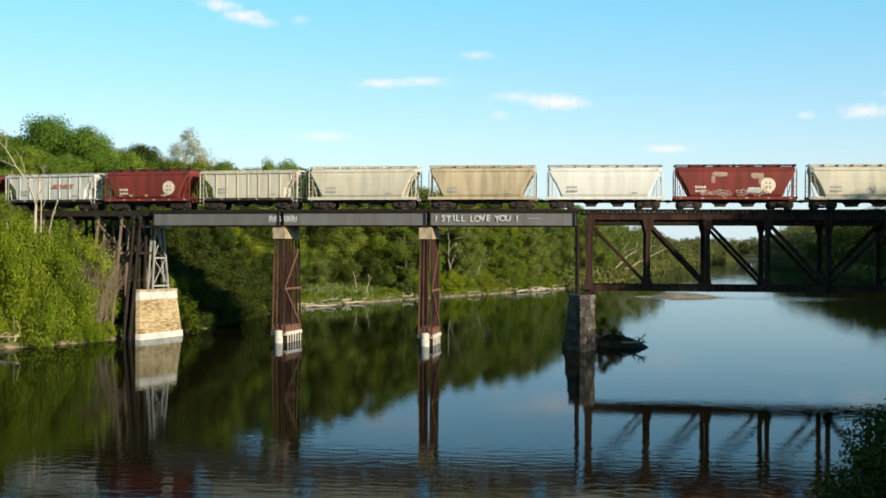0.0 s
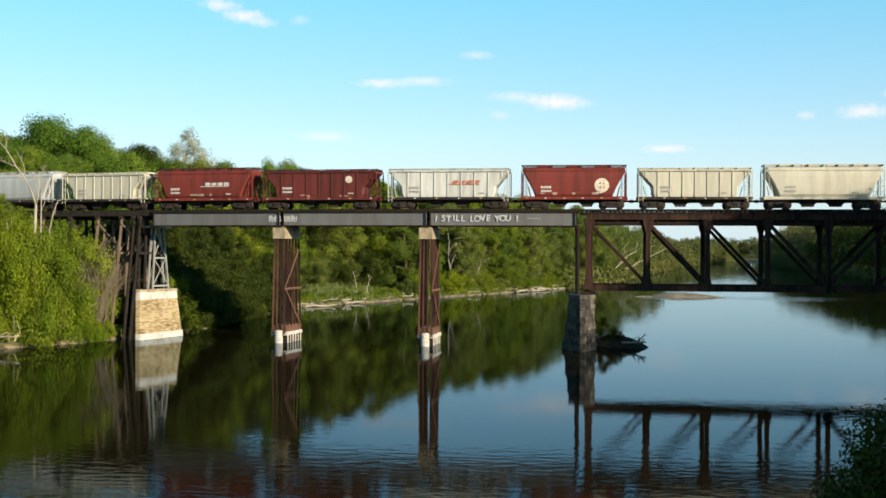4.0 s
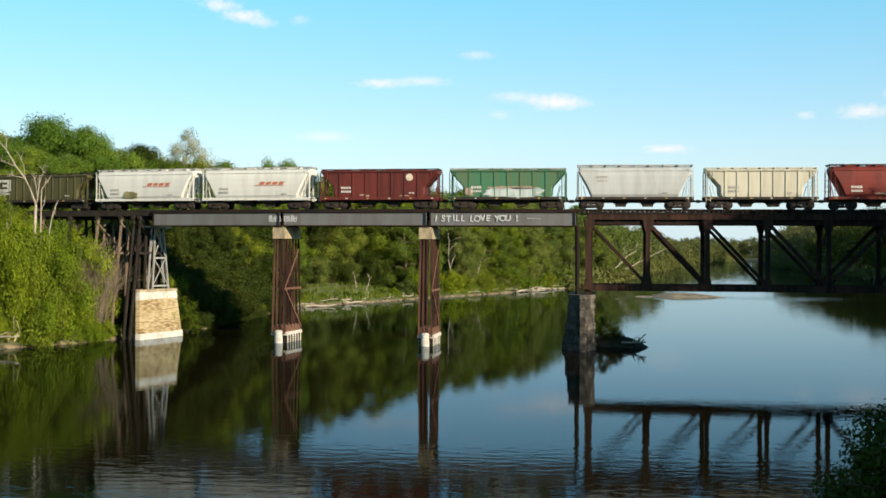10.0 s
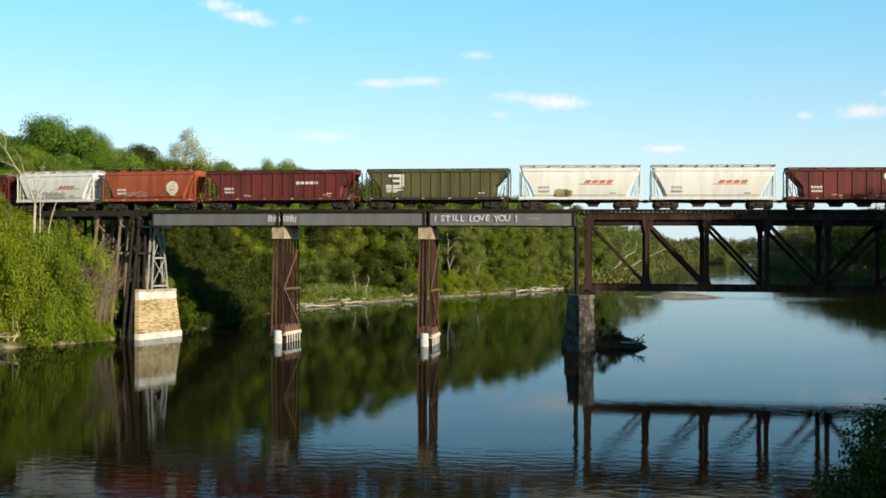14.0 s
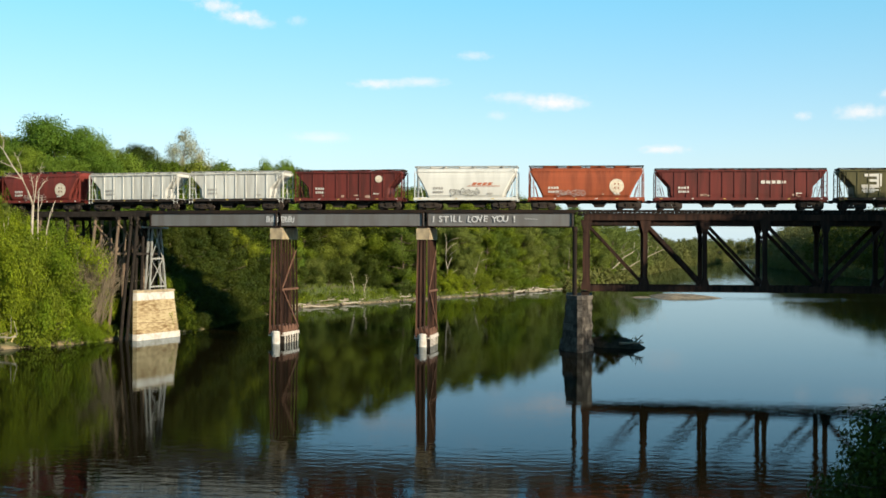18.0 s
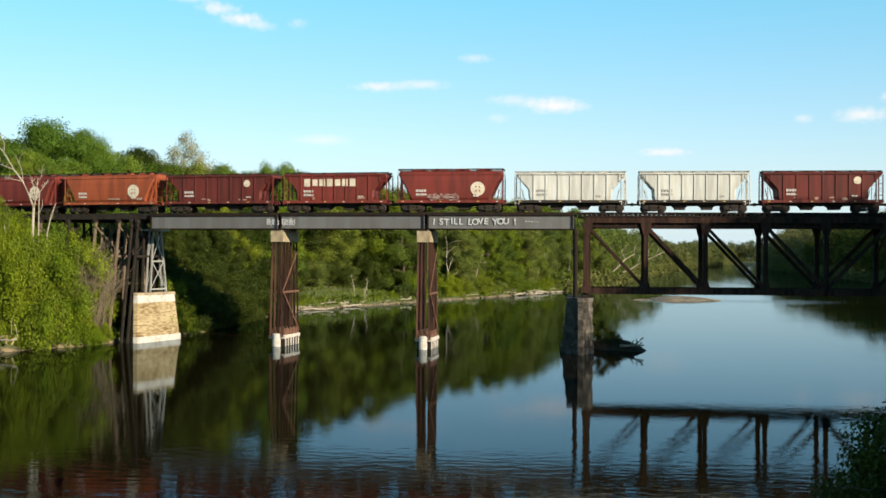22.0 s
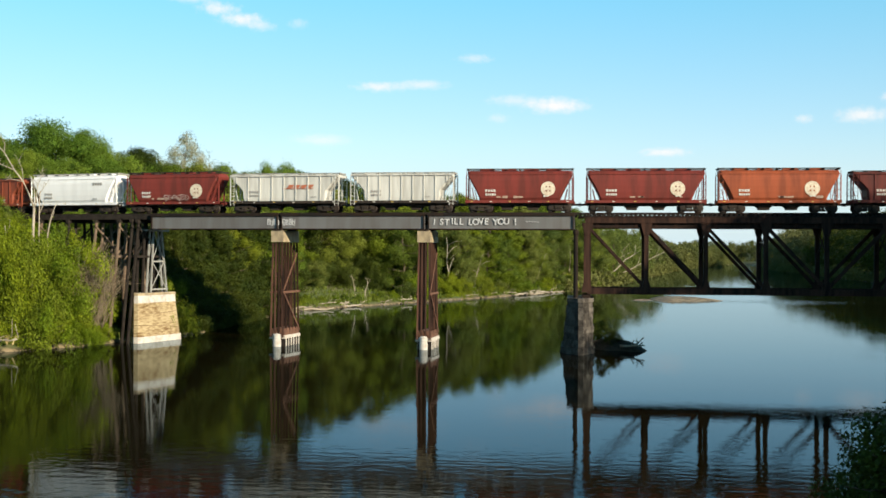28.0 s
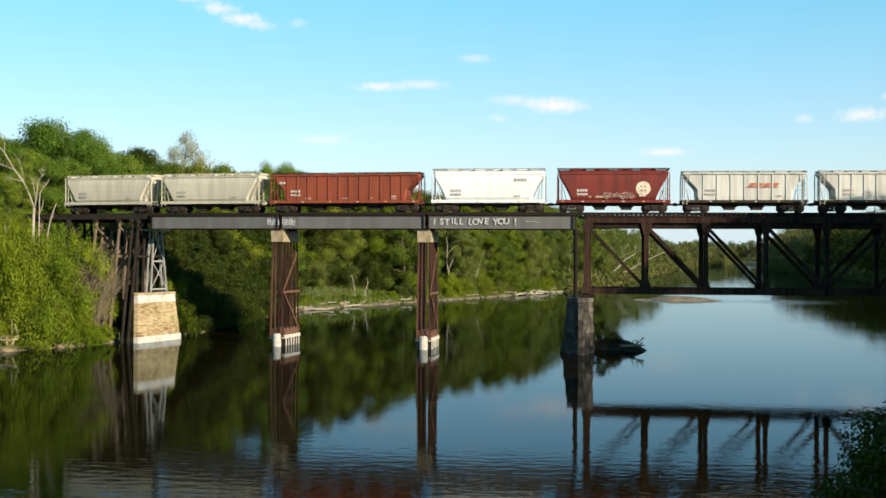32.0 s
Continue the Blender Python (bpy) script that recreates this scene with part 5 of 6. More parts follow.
# ---- clouds ----
def cloud_mat():
    m = bpy.data.materials.new("cloud_vapour")
    m.use_nodes = True
    nt = m.node_tree
    nt.nodes.remove(nt.nodes["Principled BSDF"])
    # self-glow in place of sunlight scattered by the vapour
    em, tr, mx = nt.nodes.new("ShaderNodeEmission"), nt.nodes.new("ShaderNodeBsdfTransparent"), nt.nodes.new("ShaderNodeMixShader")
    em.inputs[0].default_value, em.inputs[1].default_value = (1.0, 0.97, 0.95, 1), 0.62
    tc, nz = nt.nodes.new("ShaderNodeTexCoord"), nt.nodes.new("ShaderNodeTexNoise")
    oi = nt.nodes.new("ShaderNodeObjectInfo")
    nz.noise_dimensions = "4D"
    nz.inputs["Scale"].default_value, nz.inputs["Detail"].default_value, nz.inputs["Roughness"].default_value = 2.2, 5, 0.55
    mp = nt.nodes.new("ShaderNodeMapping")
    mp.inputs["Scale"].default_value = (2.2, 1, 0.8)
    nt.links.new(tc.outputs["Object"], mp.inputs[0])
    nt.links.new(mp.outputs[0], nz.inputs[0])
    w = nt.nodes.new("ShaderNodeMath")
    w.operation = "MULTIPLY"
    w.inputs[1].default_value = 50
    nt.links.new(oi.outputs["Random"], w.inputs[0])
    nt.links.new(w.outputs[0], nz.inputs["W"])
    ln = nt.nodes.new("ShaderNodeVectorMath")
    ln.operation = "LENGTH"
    nt.links.new(tc.outputs["Object"], ln.inputs[0])
    # density falls off from the middle, broken up by noise
    a = nt.nodes.new("ShaderNodeMath")
    a.operation = "SUBTRACT"
    nt.links.new(nz.outputs[0], a.inputs[0])
    nt.links.new(ln.outputs["Value"], a.inputs[1])
    mr = nt.nodes.new("ShaderNodeMapRange")
    mr.interpolation_type = "SMOOTHSTEP"
    mr.inputs[1].default_value, mr.inputs[2].default_value = -0.45, 0.55
    nt.links.new(a.outputs[0], mr.inputs[0])
    den = nt.nodes.new("ShaderNodeMath")
    den.operation = "MULTIPLY"
    nt.links.new(mr.outputs[0], den.inputs[0])
    nt.links.new(oi.outputs["Alpha"], den.inputs[1])
    nt.links.new(den.outputs[0], mx.inputs[0])
    nt.links.new(tr.outputs[0], mx.inputs[1])
    nt.links.new(em.outputs[0], mx.inputs[2])
    nt.links.new(mx.outputs[0], nt.nodes["Material Output"].inputs[0])
    return m


CLOUD = cloud_mat()
cg = Shape()
N = 12
for j in range(N + 1):
    for i in range(N + 1):
        u, v = 2 * i / N - 1, 2 * j / N - 1
        cg.v.append((u, 0.15 * (u * u + v * v), v))
for j in range(N):
    for i in range(N):
        cg.f.append((j * (N + 1) + i, j * (N + 1) + i + 1, (j + 1) * (N + 1) + i + 1, (j + 1) * (N + 1) + i))
cloud_mesh = cg.mesh("cloud", True)
# bearing and height of each cloud (in 1/2100 radian from the eye's level line), half width, half height, thickness
for u, v, w, h, den in ((-392, 421, 40, 13, 0.8), (-350, 404, 46, 13, 0.9), (-320, 393, 34, 9, 0.5), (-112, 291, 48, 10, 0.75), (-40, 295, 60, 10, 0.6), (58, 342, 36, 9, 0.45), (200, 259, 66, 15, 1.0), (128, 268, 55, 11, 0.5),
                        (-212, 196, 58, 11, 0.5), (100, 236, 22, 9, 0.35), (392, 175, 48, 9, 0.8), (716, 232, 50, 14, 0.8), (782, 260, 40, 13, 1.0), (622, 228, 18, 8, 0.5), (-440, 440, 50, 12, 0.6), (-254, 400, 20, 10, 0.3)):
    D = 2900
    a = radians(BASE_PAN) - u / 2100
    c = new("cloud", cloud_mesh)
    c.matrix_basis = (Matrix.Translation(EYE + Vector((-math.sin(a) * D, math.cos(a) * D, v / 2100 * D))) @ Matrix.Rotation(a, 4, "Z")
                      @ Matrix.Diagonal((w / 2100 * D * 1.25, 40, h / 2100 * D * 1.35, 1)))
    c.color = (1, 1, 1, den * 0.95)
    c.visible_shadow = False
    if not cloud_mesh.materials:
        cloud_mesh.materials.append(CLOUD)
    tagged(c, "small white wispy cloud in a clear blue sky", "cloud", "clouds")


# ---- the train ----
def paint(name, color, grime=(0.10, 0.085, 0.065), amount=0.45, rough=0.55):
    return mat(name, color, rough, 0.0, grime, 2.2, amount, streak=True, coarse=0.9, spec=0.2)


PAINT = {
    "cream": paint("cream_car_paint", (0.59, 0.55, 0.43), amount=0.22), "white": paint("white_car_paint", (0.71, 0.695, 0.63), amount=0.16),
    "tan": paint("tan_car_paint", (0.52, 0.43, 0.275), amount=0.4), "grey": paint("pale_grey_car_paint", (0.50, 0.51, 0.49), amount=0.2),
    "red": paint("oxide_red_car_paint", (0.205, 0.038, 0.028), (0.085, 0.025, 0.018), 0.6), "brown": paint("mineral_brown_car_paint", (0.150, 0.031, 0.024), (0.055, 0.02, 0.016), 0.7),
    "orange": paint("faded_orange_red_car_paint", (0.36, 0.088, 0.036), (0.17, 0.045, 0.022), 0.65), "green": paint("green_car_paint", (0.055, 0.18, 0.095), (0.19, 0.11, 0.06), 0.4),
    "offwhite": paint("off_white_car_paint", (0.66, 0.65, 0.59), amount=0.35), "bright": paint("bright_white_car_paint", (0.88, 0.88, 0.86), amount=0.1),
    "rust": paint("faded_rust_red_car_paint", (0.30, 0.072, 0.036), (0.16, 0.05, 0.028), 0.6),
    "olive": paint("dark_olive_car_paint", (0.105, 0.096, 0.038), (0.035, 0.03, 0.02), 0.5),
}
UNDER = mat("grimy_black_running_gear", (0.022, 0.018, 0.015), 0.85, 0.1, (0.06, 0.04, 0.025), 5.0, 0.6)
WHEEL = mat("worn_wheel_steel", (0.05, 0.036, 0.028), 0.6, 0.5, (0.025, 0.018, 0.014), 6.0, 0.6)
INK_WHITE = mat("white_stencil", (0.70, 0.68, 0.62), 0.7, 0.0, (0.4, 0.36, 0.3), 6.0, 0.6)
INK_DARK = mat("dark_stencil", (0.44, 0.42, 0.38), 0.7, 0.0, (0.2, 0.18, 0.15), 6.0, 0.5)
INK_RED = mat("red_orange_stencil", (0.50, 0.13, 0.06), 0.7, 0.0, (0.35, 0.2, 0.12), 6.0, 0.5)
INK_YELLOW = mat("yellow_reflector", (0.6, 0.42, 0.1), 0.5, 0.0, (0.4, 0.3, 0.1), 6.0, 0.5)
PATCH = mat("pale_repaint", (0.46, 0.36, 0.27), 0.8, 0.0, (0.24, 0.08, 0.05), 1.6, 0.9, streak=True)
PATCH_OLIVE = mat("olive_spray_paint", (0.30, 0.27, 0.12), 0.8, 0.0, (0.16, 0.14, 0.06), 3.0, 0.9)
PATCH_BLUE = mat("pale_blue_paint", (0.60, 0.64, 0.62), 0.8, 0.0, (0.16, 0.24, 0.2), 1.6, 0.8, streak=True)
INK_CREAM = mat("cream_emblem", (0.78, 0.71, 0.55), 0.7, 0.0, (0.35, 0.22, 0.14), 5.0, 0.6)
SPRAY = mat("faded_graffiti", (0.42, 0.33, 0.29), 0.7, 0.0, (0.24, 0.09, 0.07), 3.0, 0.9)
SPRAY_DARK = mat("grey_graffiti", (0.20, 0.20, 0.19), 0.7, 0.0, (0.45, 0.42, 0.34), 3.0, 0.9)

meshes = {}
wheels = []


def up(z, kind):
    """Heights of the shell above the sill."""
    return z if z < 1.4 or kind == "ribbed" else 1.28 + (z - 1.28) * (1.10 if kind == "smooth" else 1.01)



def shared(key, build):
    if key not in meshes:
        meshes[key] = build()
    return meshes[key]


def body_mesh(kind, L):
    """The hopper's shell: long at the roof, cut back below by the end slopes."""
    h = L / 2 - 0.55
    if kind != "ribbed":
        prof = [(1.28, 1.36, 1.56), (1.55, 1.54, 1.50), (2.1, 1.60, 1.24), (2.7, 1.62, 0.90), (3.3, 1.60, 0.52), (3.55, 1.56, 0.34), (3.9, 1.45, 0.22), (4.15, 1.2, 0.22), (4.28, 0.75, 0.22)]
    else:
        prof = [(1.28, 1.42, 1.72), (1.7, 1.46, 1.58), (2.3, 1.46, 1.55), (2.5, 1.46, 1.50), (3.3, 1.46, 0.80), (3.98, 1.46, 0.20), (4.12, 1.46, 0.20), (4.22, 1.38, 0.22), (4.34, 0.7, 0.22)]
    rings = []
    for z, w, cut in prof:
        z = up(z, kind)
        x, c = h - cut, 0.16
        rings.append([(-x, -w + c, z), (-x + c, -w, z), (x - c, -w, z), (x, -w + c, z), (x, w - c, z), (x - c, w, z), (-x + c, w, z), (-x, w - c, z)])
    return Shape().hull(rings).mesh("body")


def sill_mesh(L):
    h = L / 2 - 0.55
    s = Shape()
    for y in (-1.47, 1.47):
        s.box((0, y, 1.17), (2 * h, 0.10, 0.28))
    s.box((0, 0, 1.05), (2 * h + 0.2, 0.5, 0.34))
    return s.mesh("side_sill")


def end_mesh(L, sg):
    """End platform with corner posts, rails and slope braces."""
    h = (L / 2 - 0.55) * sg
    s = Shape().box((h - 0.75 * sg, 0, 1.32), (1.5, 2.9, 0.06))
    for y in (-1.4, 1.4):
        s.beam((h - 0.1 * sg, y, 1.1), (h - 0.1 * sg, y, 4.0), 0.10, 0.10, (0, 1, 0))
        s.beam((h - 1.05 * sg, y, 1.3), (h - 0.75 * sg, y, 2.6), 0.07, 0.07, (0, 1, 0))
    for z in (1.9, 2.5, 3.1):
        s.beam((h - 0.1 * sg, -1.4, z), (h - 0.1 * sg, 1.4, z), 0.04, 0.04)
    s.beam((h - 0.2 * sg, 0, 1.2), (h - 0.2 * sg, 0, 3.8), 0.12, 0.12, (0, 1, 0))
    return s.mesh("end_frame")


def ladder_mesh():
    s = Shape()
    for x in (-0.22, 0.22):
        s.beam((x, 0, 1.0), (x, 0, 4.48), 0.05, 0.05, (0, 1, 0))
    for k in range(8):
        s.beam((-0.22, 0, 1.2 + k * 0.4), (0.22, 0, 1.2 + k * 0.4), 0.03, 0.03)
    return s.mesh("ladder")


def walkway_mesh(L, dz):
    h = L / 2 - 0.6
    s = Shape()
    for y in (-0.85, 0.85):
        s.box((0, y, 4.77 - dz), (2 * h, 0.42, 0.07))
    n = int(L / 1.6)
    for i in range(n + 1):
        x = -h + 0.1 + i * (2 * h - 0.2) / n
        s.box((x, 0, 4.70 - dz), (0.08, 2.3, 0.2))
    return s.mesh("roof_walkway")


def hatch_mesh():
    return Shape().hull([[(-0.9, -0.42, 4.2), (0.9, -0.42, 4.2), (0.9, 0.42, 4.2), (-0.9, 0.42, 4.2)],
                         [(-0.8, -0.34, 4.8), (0.8, -0.34, 4.8), (0.8, 0.34, 4.8), (-0.8, 0.34, 4.8)]]).mesh("hatch_cover")


def bay_mesh():
    s = Shape()
    s.hull([[(-0.5, -0.55, 0.42), (0.5, -0.55, 0.42), (0.5, 0.55, 0.42), (-0.5, 0.55, 0.42)], [(-1.45, -1.3, 1.3), (1.45, -1.3, 1.3), (1.45, 1.3, 1.3), (-1.45, 1.3, 1.3)]])
    s.box((0, 0, 0.38), (1.1, 1.5, 0.14))
    return s.mesh("hopper_bay")


def truck_mesh():
    s = Shape()
    for y in (-1.0, 1.0):
        for a, b, w in (((-1.15, y, 0.52), (-0.45, y, 0.72), 0.26), ((1.15, y, 0.52), (0.45, y, 0.72), 0.26), ((-0.6, y, 0.74), (0.6, y, 0.74), 0.2), ((-0.95, y, 0.45), (-0.35, y, 0.26), 0.16), ((0.95, y, 0.45), (0.35, y, 0.26), 0.16), ((-0.45, y, 0.25), (0.45, y, 0.25), 0.16)):
            s.beam(a, b, 0.16, w)
        for x in (-0.9, 0.9):
            s.box((x, y, 0.48), (0.34, 0.22, 0.34))
        for x in (-0.28, -0.09, 0.1, 0.29):
            s.tube([(x - 0.005, y, 0.3), (x - 0.005, y, 0.68)], 0.075, 6)
    s.box((0, 0, 0.68), (0.4, 2.1, 0.3))
    return s.mesh("truck")


def wheelset_mesh():
    s = Shape()
    for g in (-1, 1):
        s.tube([(0, g * 0.70, 0), (0, g * 0.715, 0), (0, g * 0.73, 0), (0, g * 0.735, 0), (0, g * 0.85, 0), (0, g * 0.855, 0)], [0.3, 0.49, 0.49, 0.46, 0.457, 0.38], 20)
    s.tube([(0, -1.05, 0), (0, 1.05, 0)], 0.08, 8)
    return s.mesh("wheelset", True)


def coupler_mesh():
    return Shape().box((0.25, 0, 0.87), (0.9, 0.2, 0.22)).box((0.62, 0.03, 0.87), (0.28, 0.3, 0.34)).mesh("coupler")


def disc_mesh():
    s = Shape()
    s.hull([[(0.78 * math.cos(2 * math.pi * k / 28), y, 0.78 * math.sin(2 * math.pi * k / 28)) for k in range(28)] for y in (0, -0.012)])
    return s.mesh("emblem")


def patch_mesh(seed, w, hgt):
    """A flat ragged blotch of paint."""
    rr = random.Random(seed)
    n = 40
    ring = []
    for k in range(n):
        a = 2 * math.pi * k / n
        r = 1 + rr.uniform(-0.16, 0.16)
        cx, cz = math.cos(a), math.sin(a)
        ring.append((w / 2 * r * math.copysign(abs(cx) ** 0.5, cx), hgt / 2 * r * math.copysign(abs(cz) ** 0.5, cz)))
    return Shape().hull([[(x, yy, z) for x, z in ring] for yy in (0.0, -0.01)]).mesh("paint_patch")


def car(kind, color, L, marks, label):
    """A covered hopper car, its middle over the origin at rail height, its near side to -y."""
    c = thing("covered_hopper_car", pose(0, 0, 0), label, "freight car", "cars of the train")
    wheels.append([])
    pm = PAINT[color]
    h = L / 2 - 0.55
    side = 1.46 if kind == "ribbed" else 1.62
    drop = {"smooth": 0.0, "low": 0.27, "ribbed": 0.33}[kind]
    part("body", shared(("body", kind, L), lambda: body_mesh(kind, L)), pm, c)
    if kind == "ribbed":
        n = 9 if L < 16 else 14
        for i in range(n):
            x = -h + 0.85 + i * (2 * h - 1.7) / (n - 1)
            low = 1.35 if abs(x) < h - 1.6 else 2.6 + (abs(x) - h + 1.5) * 1.1
            for y in (-1.475, 1.475):
                hi = 4.12
                part("rib", shared(("rib", round(low, 1)), lambda: Shape().box((0, 0, (low + hi) / 2), (0.11, 0.13, hi - low)).mesh("rib")), pm, c, m=pose(x, y, 0))
        part("top_rail", shared(("rail", L), lambda: Shape().box((0, -1.53, 4.16), (2 * h - 0.3, 0.16, 0.16)).box((0, 1.53, 4.16), (2 * h - 0.3, 0.16, 0.16)).mesh("top_rail")), pm, c)
    else:
        part("roof_edge", shared(("edge", L), lambda: Shape().box((0, -1.50, 4.13), (2 * h - 0.3, 0.08, 0.07)).box((0, 1.50, 4.13), (2 * h - 0.3, 0.08, 0.07)).mesh("roof_edge")), pm, c)
    part("side_sill", shared(("sill", L), lambda: sill_mesh(L)), UNDER if color == "grey" or (kind == "ribbed" and color in ("green", "offwhite", "olive", "cream")) else pm, c)
    part("centre_sill", shared(("centre", L), lambda: Shape().box((0, 0, 0.86), (2 * h - 0.4, 0.7, 0.3)).box((0, -0.9, 0.92), (2 * h - 5.4, 0.12, 0.16)).mesh("centre_sill")), UNDER, c)
    for sg in (-1, 1):
        part("end_frame", shared(("end", L, sg), lambda: end_mesh(L, sg)), pm, c)
        for y in (-1.5, 1.5):
            part("ladder", shared("ladder", ladder_mesh), pm, c, m=pose(sg * (h - 0.35), y, 0 if kind == "smooth" else -0.2))
        part("coupler", shared("coupler", coupler_mesh), UNDER, c, m=pose(sg * h, 0, 0, 0, 0, 0 if sg > 0 else 180))
        t = part("truck", shared("truck", truck_mesh), UNDER, c, m=pose(sg * (h - 1.65), 0, 0))
        for x in (-0.89, 0.89):
            wheels[-1].append((x, part("wheelset", shared("wheelset", wheelset_mesh), WHEEL, t, m=pose(x, 0, 0.457))))
    part("roof_walkway", shared(("walk", L, kind), lambda: walkway_mesh(L, drop)), PALE_STEEL if color in ("white", "grey", "offwhite", "bright", "green") else pm if color in ("cream", "tan") else UNDER, c, "grated roof walkway")
    nh = max(3, int(L / 3.2))
    for i in range(nh):
        part("hatch_cover", shared("hatch", hatch_mesh), pm, c, m=pose((i - (nh - 1) / 2) * (L - 3.2) / nh, 0, -drop))
    nb = 2 if L < 16 else 3
    for i in range(nb):
        x = (i - (nb - 1) / 2) * (2.9 if nb == 2 else 3.3)
        part("hopper_bay", shared("bay", bay_mesh), pm if color in ("white", "grey") and kind == "ribbed" else UNDER, c, m=pose(x, 0, 0))
    dark_body = color in ("red", "rust", "brown", "orange", "green", "olive")
    ink = INK_WHITE if dark_body else INK_DARK
    y = -side - (0.07 if kind == "ribbed" else 0.02)

    def bars(x, z, n, w, hgt, gap, mt, name="lettering"):
        key = ("bars", n, round(w, 2), round(hgt, 2), mt.name)

        def make():
            s = Shape()
            for k in range(n):
                q, tall, lean = k * (w + gap), hgt * (1.0, 0.86, 0.94)[k % 3] / 2, 0.35 * hgt if name == "name_lettering" and mt is INK_RED else 0.0
                s.hull([[(q - w / 2 + sx, yy, zz) for sx, zz in ((-lean, -tall), (w - lean, -tall), (w + lean, tall), (lean, tall))] for yy in (0.006, -0.006)])
            return s.mesh(name)
        part(name, shared(key, make), mt, c, m=pose(x, y, z))

    # reporting marks: two short rows of unreadable characters
    rx = -h + (2.6 if kind == "ribbed" else 2.3)
    rz_ = 3.45 if color == "grey" else 2.35
    bars(rx, rz_, 4, 0.22, 0.26, 0.08, ink)
    bars(rx, rz_ - 0.42, 5, 0.17, 0.24, 0.07, ink)
    bars(h - 3.2, 1.75, 2, 0.26, 0.14, 0.08, ink)
    for k in range(6):
        part("reflector", shared("reflector", lambda: Shape().box((0, 0, 0), (0.24, 0.01, 0.09)).mesh("reflector")), INK_WHITE if k % 2 else INK_YELLOW, c, m=pose(-h + 0.7 + k * (2 * h - 1.4) / 5, -1.53, 1.17))
    if dark_body and color != "olive":
        rs_ = random.Random(int(h * 100) + len(label))
        for k in range(4):
            part("paint_patch", patch_mesh(k + int(h * 10), rs_.uniform(0.25, 0.9), rs_.uniform(0.12, 0.3)), PATCH, c, "pale scuffed paint", m=pose(rs_.uniform(-h + 2.2, h - 2.2), -1.462 if kind == "ribbed" else -1.575, rs_.uniform(1.42, 1.6) if kind == "ribbed" else 1.66))
    for mk in marks:
        what, mx, mz = mk[0], mk[1] * L, mk[2]
        if what == "disc":
            d = part("emblem", shared("disc", disc_mesh), INK_CREAM if len(mk) < 4 else mk[3], c, "round pale emblem", m=pose(mx, y, mz))
            if color in ("red", "orange"):
                for dx in (-0.2, 0.2):
                    for dz in (-0.22, 0.22):
                        part("emblem_dot", shared("quad", lambda: Shape().box((0, -0.016, 0), (0.15, 0.008, 0.17)).mesh("emblem_dot")), pm, d, m=pose(dx, 0, dz))
        elif what == "dot":
            part("emblem", shared("dot", lambda: Shape().hull([[(0.4 * math.cos(2 * math.pi * k / 24), yy, 0.4 * math.sin(2 * math.pi * k / 24)) for k in range(24)] for yy in (0, -0.012)]).mesh("emblem")), INK_CREAM, c, "small pale disc", m=pose(mx, y, mz))
        elif what == "block":
            part("emblem", shared("block", lambda: Shape().box((0.1, 0, 0.62), (1.7, 0.012, 0.3)).box((0.75, 0, 0.1), (0.5, 0.014, 1.3)).box((0.2, 0, 0.05), (0.9, 0.012, 0.26)).box((-0.1, 0, -0.55), (1.9, 0.012, 0.34))
                                      .box((-0.1, 0, -0.95), (1.9, 0.012, 0.16)).mesh("emblem")), INK_WHITE, c, "white block-shaped emblem", m=pose(mx, y, mz))
        elif what == "name":
            n, w, hg, mt = mk[3], mk[4], mk[5], mk[6]
            bars(mx, mz, n, w, hg, w * 0.3, mt, "name_lettering")
            if len(mk) > 7:
                part("underline", shared(("line", n), lambda: Shape().box((n * w * 0.6, 0, 0), (n * w * 1.5, 0.012, 0.07)).mesh("underline")), mt, c, m=pose(mx - w, y, mz - hg * 0.75))
        elif what == "patch":
            part("paint_patch", patch_mesh(int(mx * 10) + int(mz * 7), mk[3], mk[4]), mk[5], c, "pale ragged paint patch", m=pose(mx, y + 0.012, mz))
        elif what == "spray":
            rr = random.Random(int(mx * 10) + 5)
            # a row of overlapping bubble letters, outlined
            for k in range(6):
                cx, cz, rx_, rz_ = -1.35 + k * 0.54, rr.uniform(-0.06, 0.06), rr.uniform(0.24, 0.36), rr.uniform(0.24, 0.38)
                letter, depth = Shape(), -0.008 - 0.001 * k
                rings = []
                for q in range(17):
                    a = 2 * math.pi * q / 16
                    wob = 1 + 0.22 * math.sin(3 * a + k * 1.7)
                    rings.append([(cx + rx_ * wob * f * math.cos(a), depth, cz + rz_ * wob * f * math.sin(a)) for f in (0.72, 1.0)])
                letter.hull(rings, closed=False, caps=False)
                letter.beam((cx - rx_ * 0.4, depth - 0.001, cz), (cx + rx_ * 0.5, depth - 0.001, cz + rr.uniform(-0.1, 0.15)), 0.09, 0.006, (0, 1, 0))
                part("graffiti_letter", letter, SPRAY if dark_body else SPRAY_DARK, c, "faded graffiti", m=pose(mx, y, mz))
    return c


RED_NAME = ("name", 0.06, 2.95, 4, 0.60, 0.36, INK_RED, True)
DISC = ("disc", 0.24, 2.55)
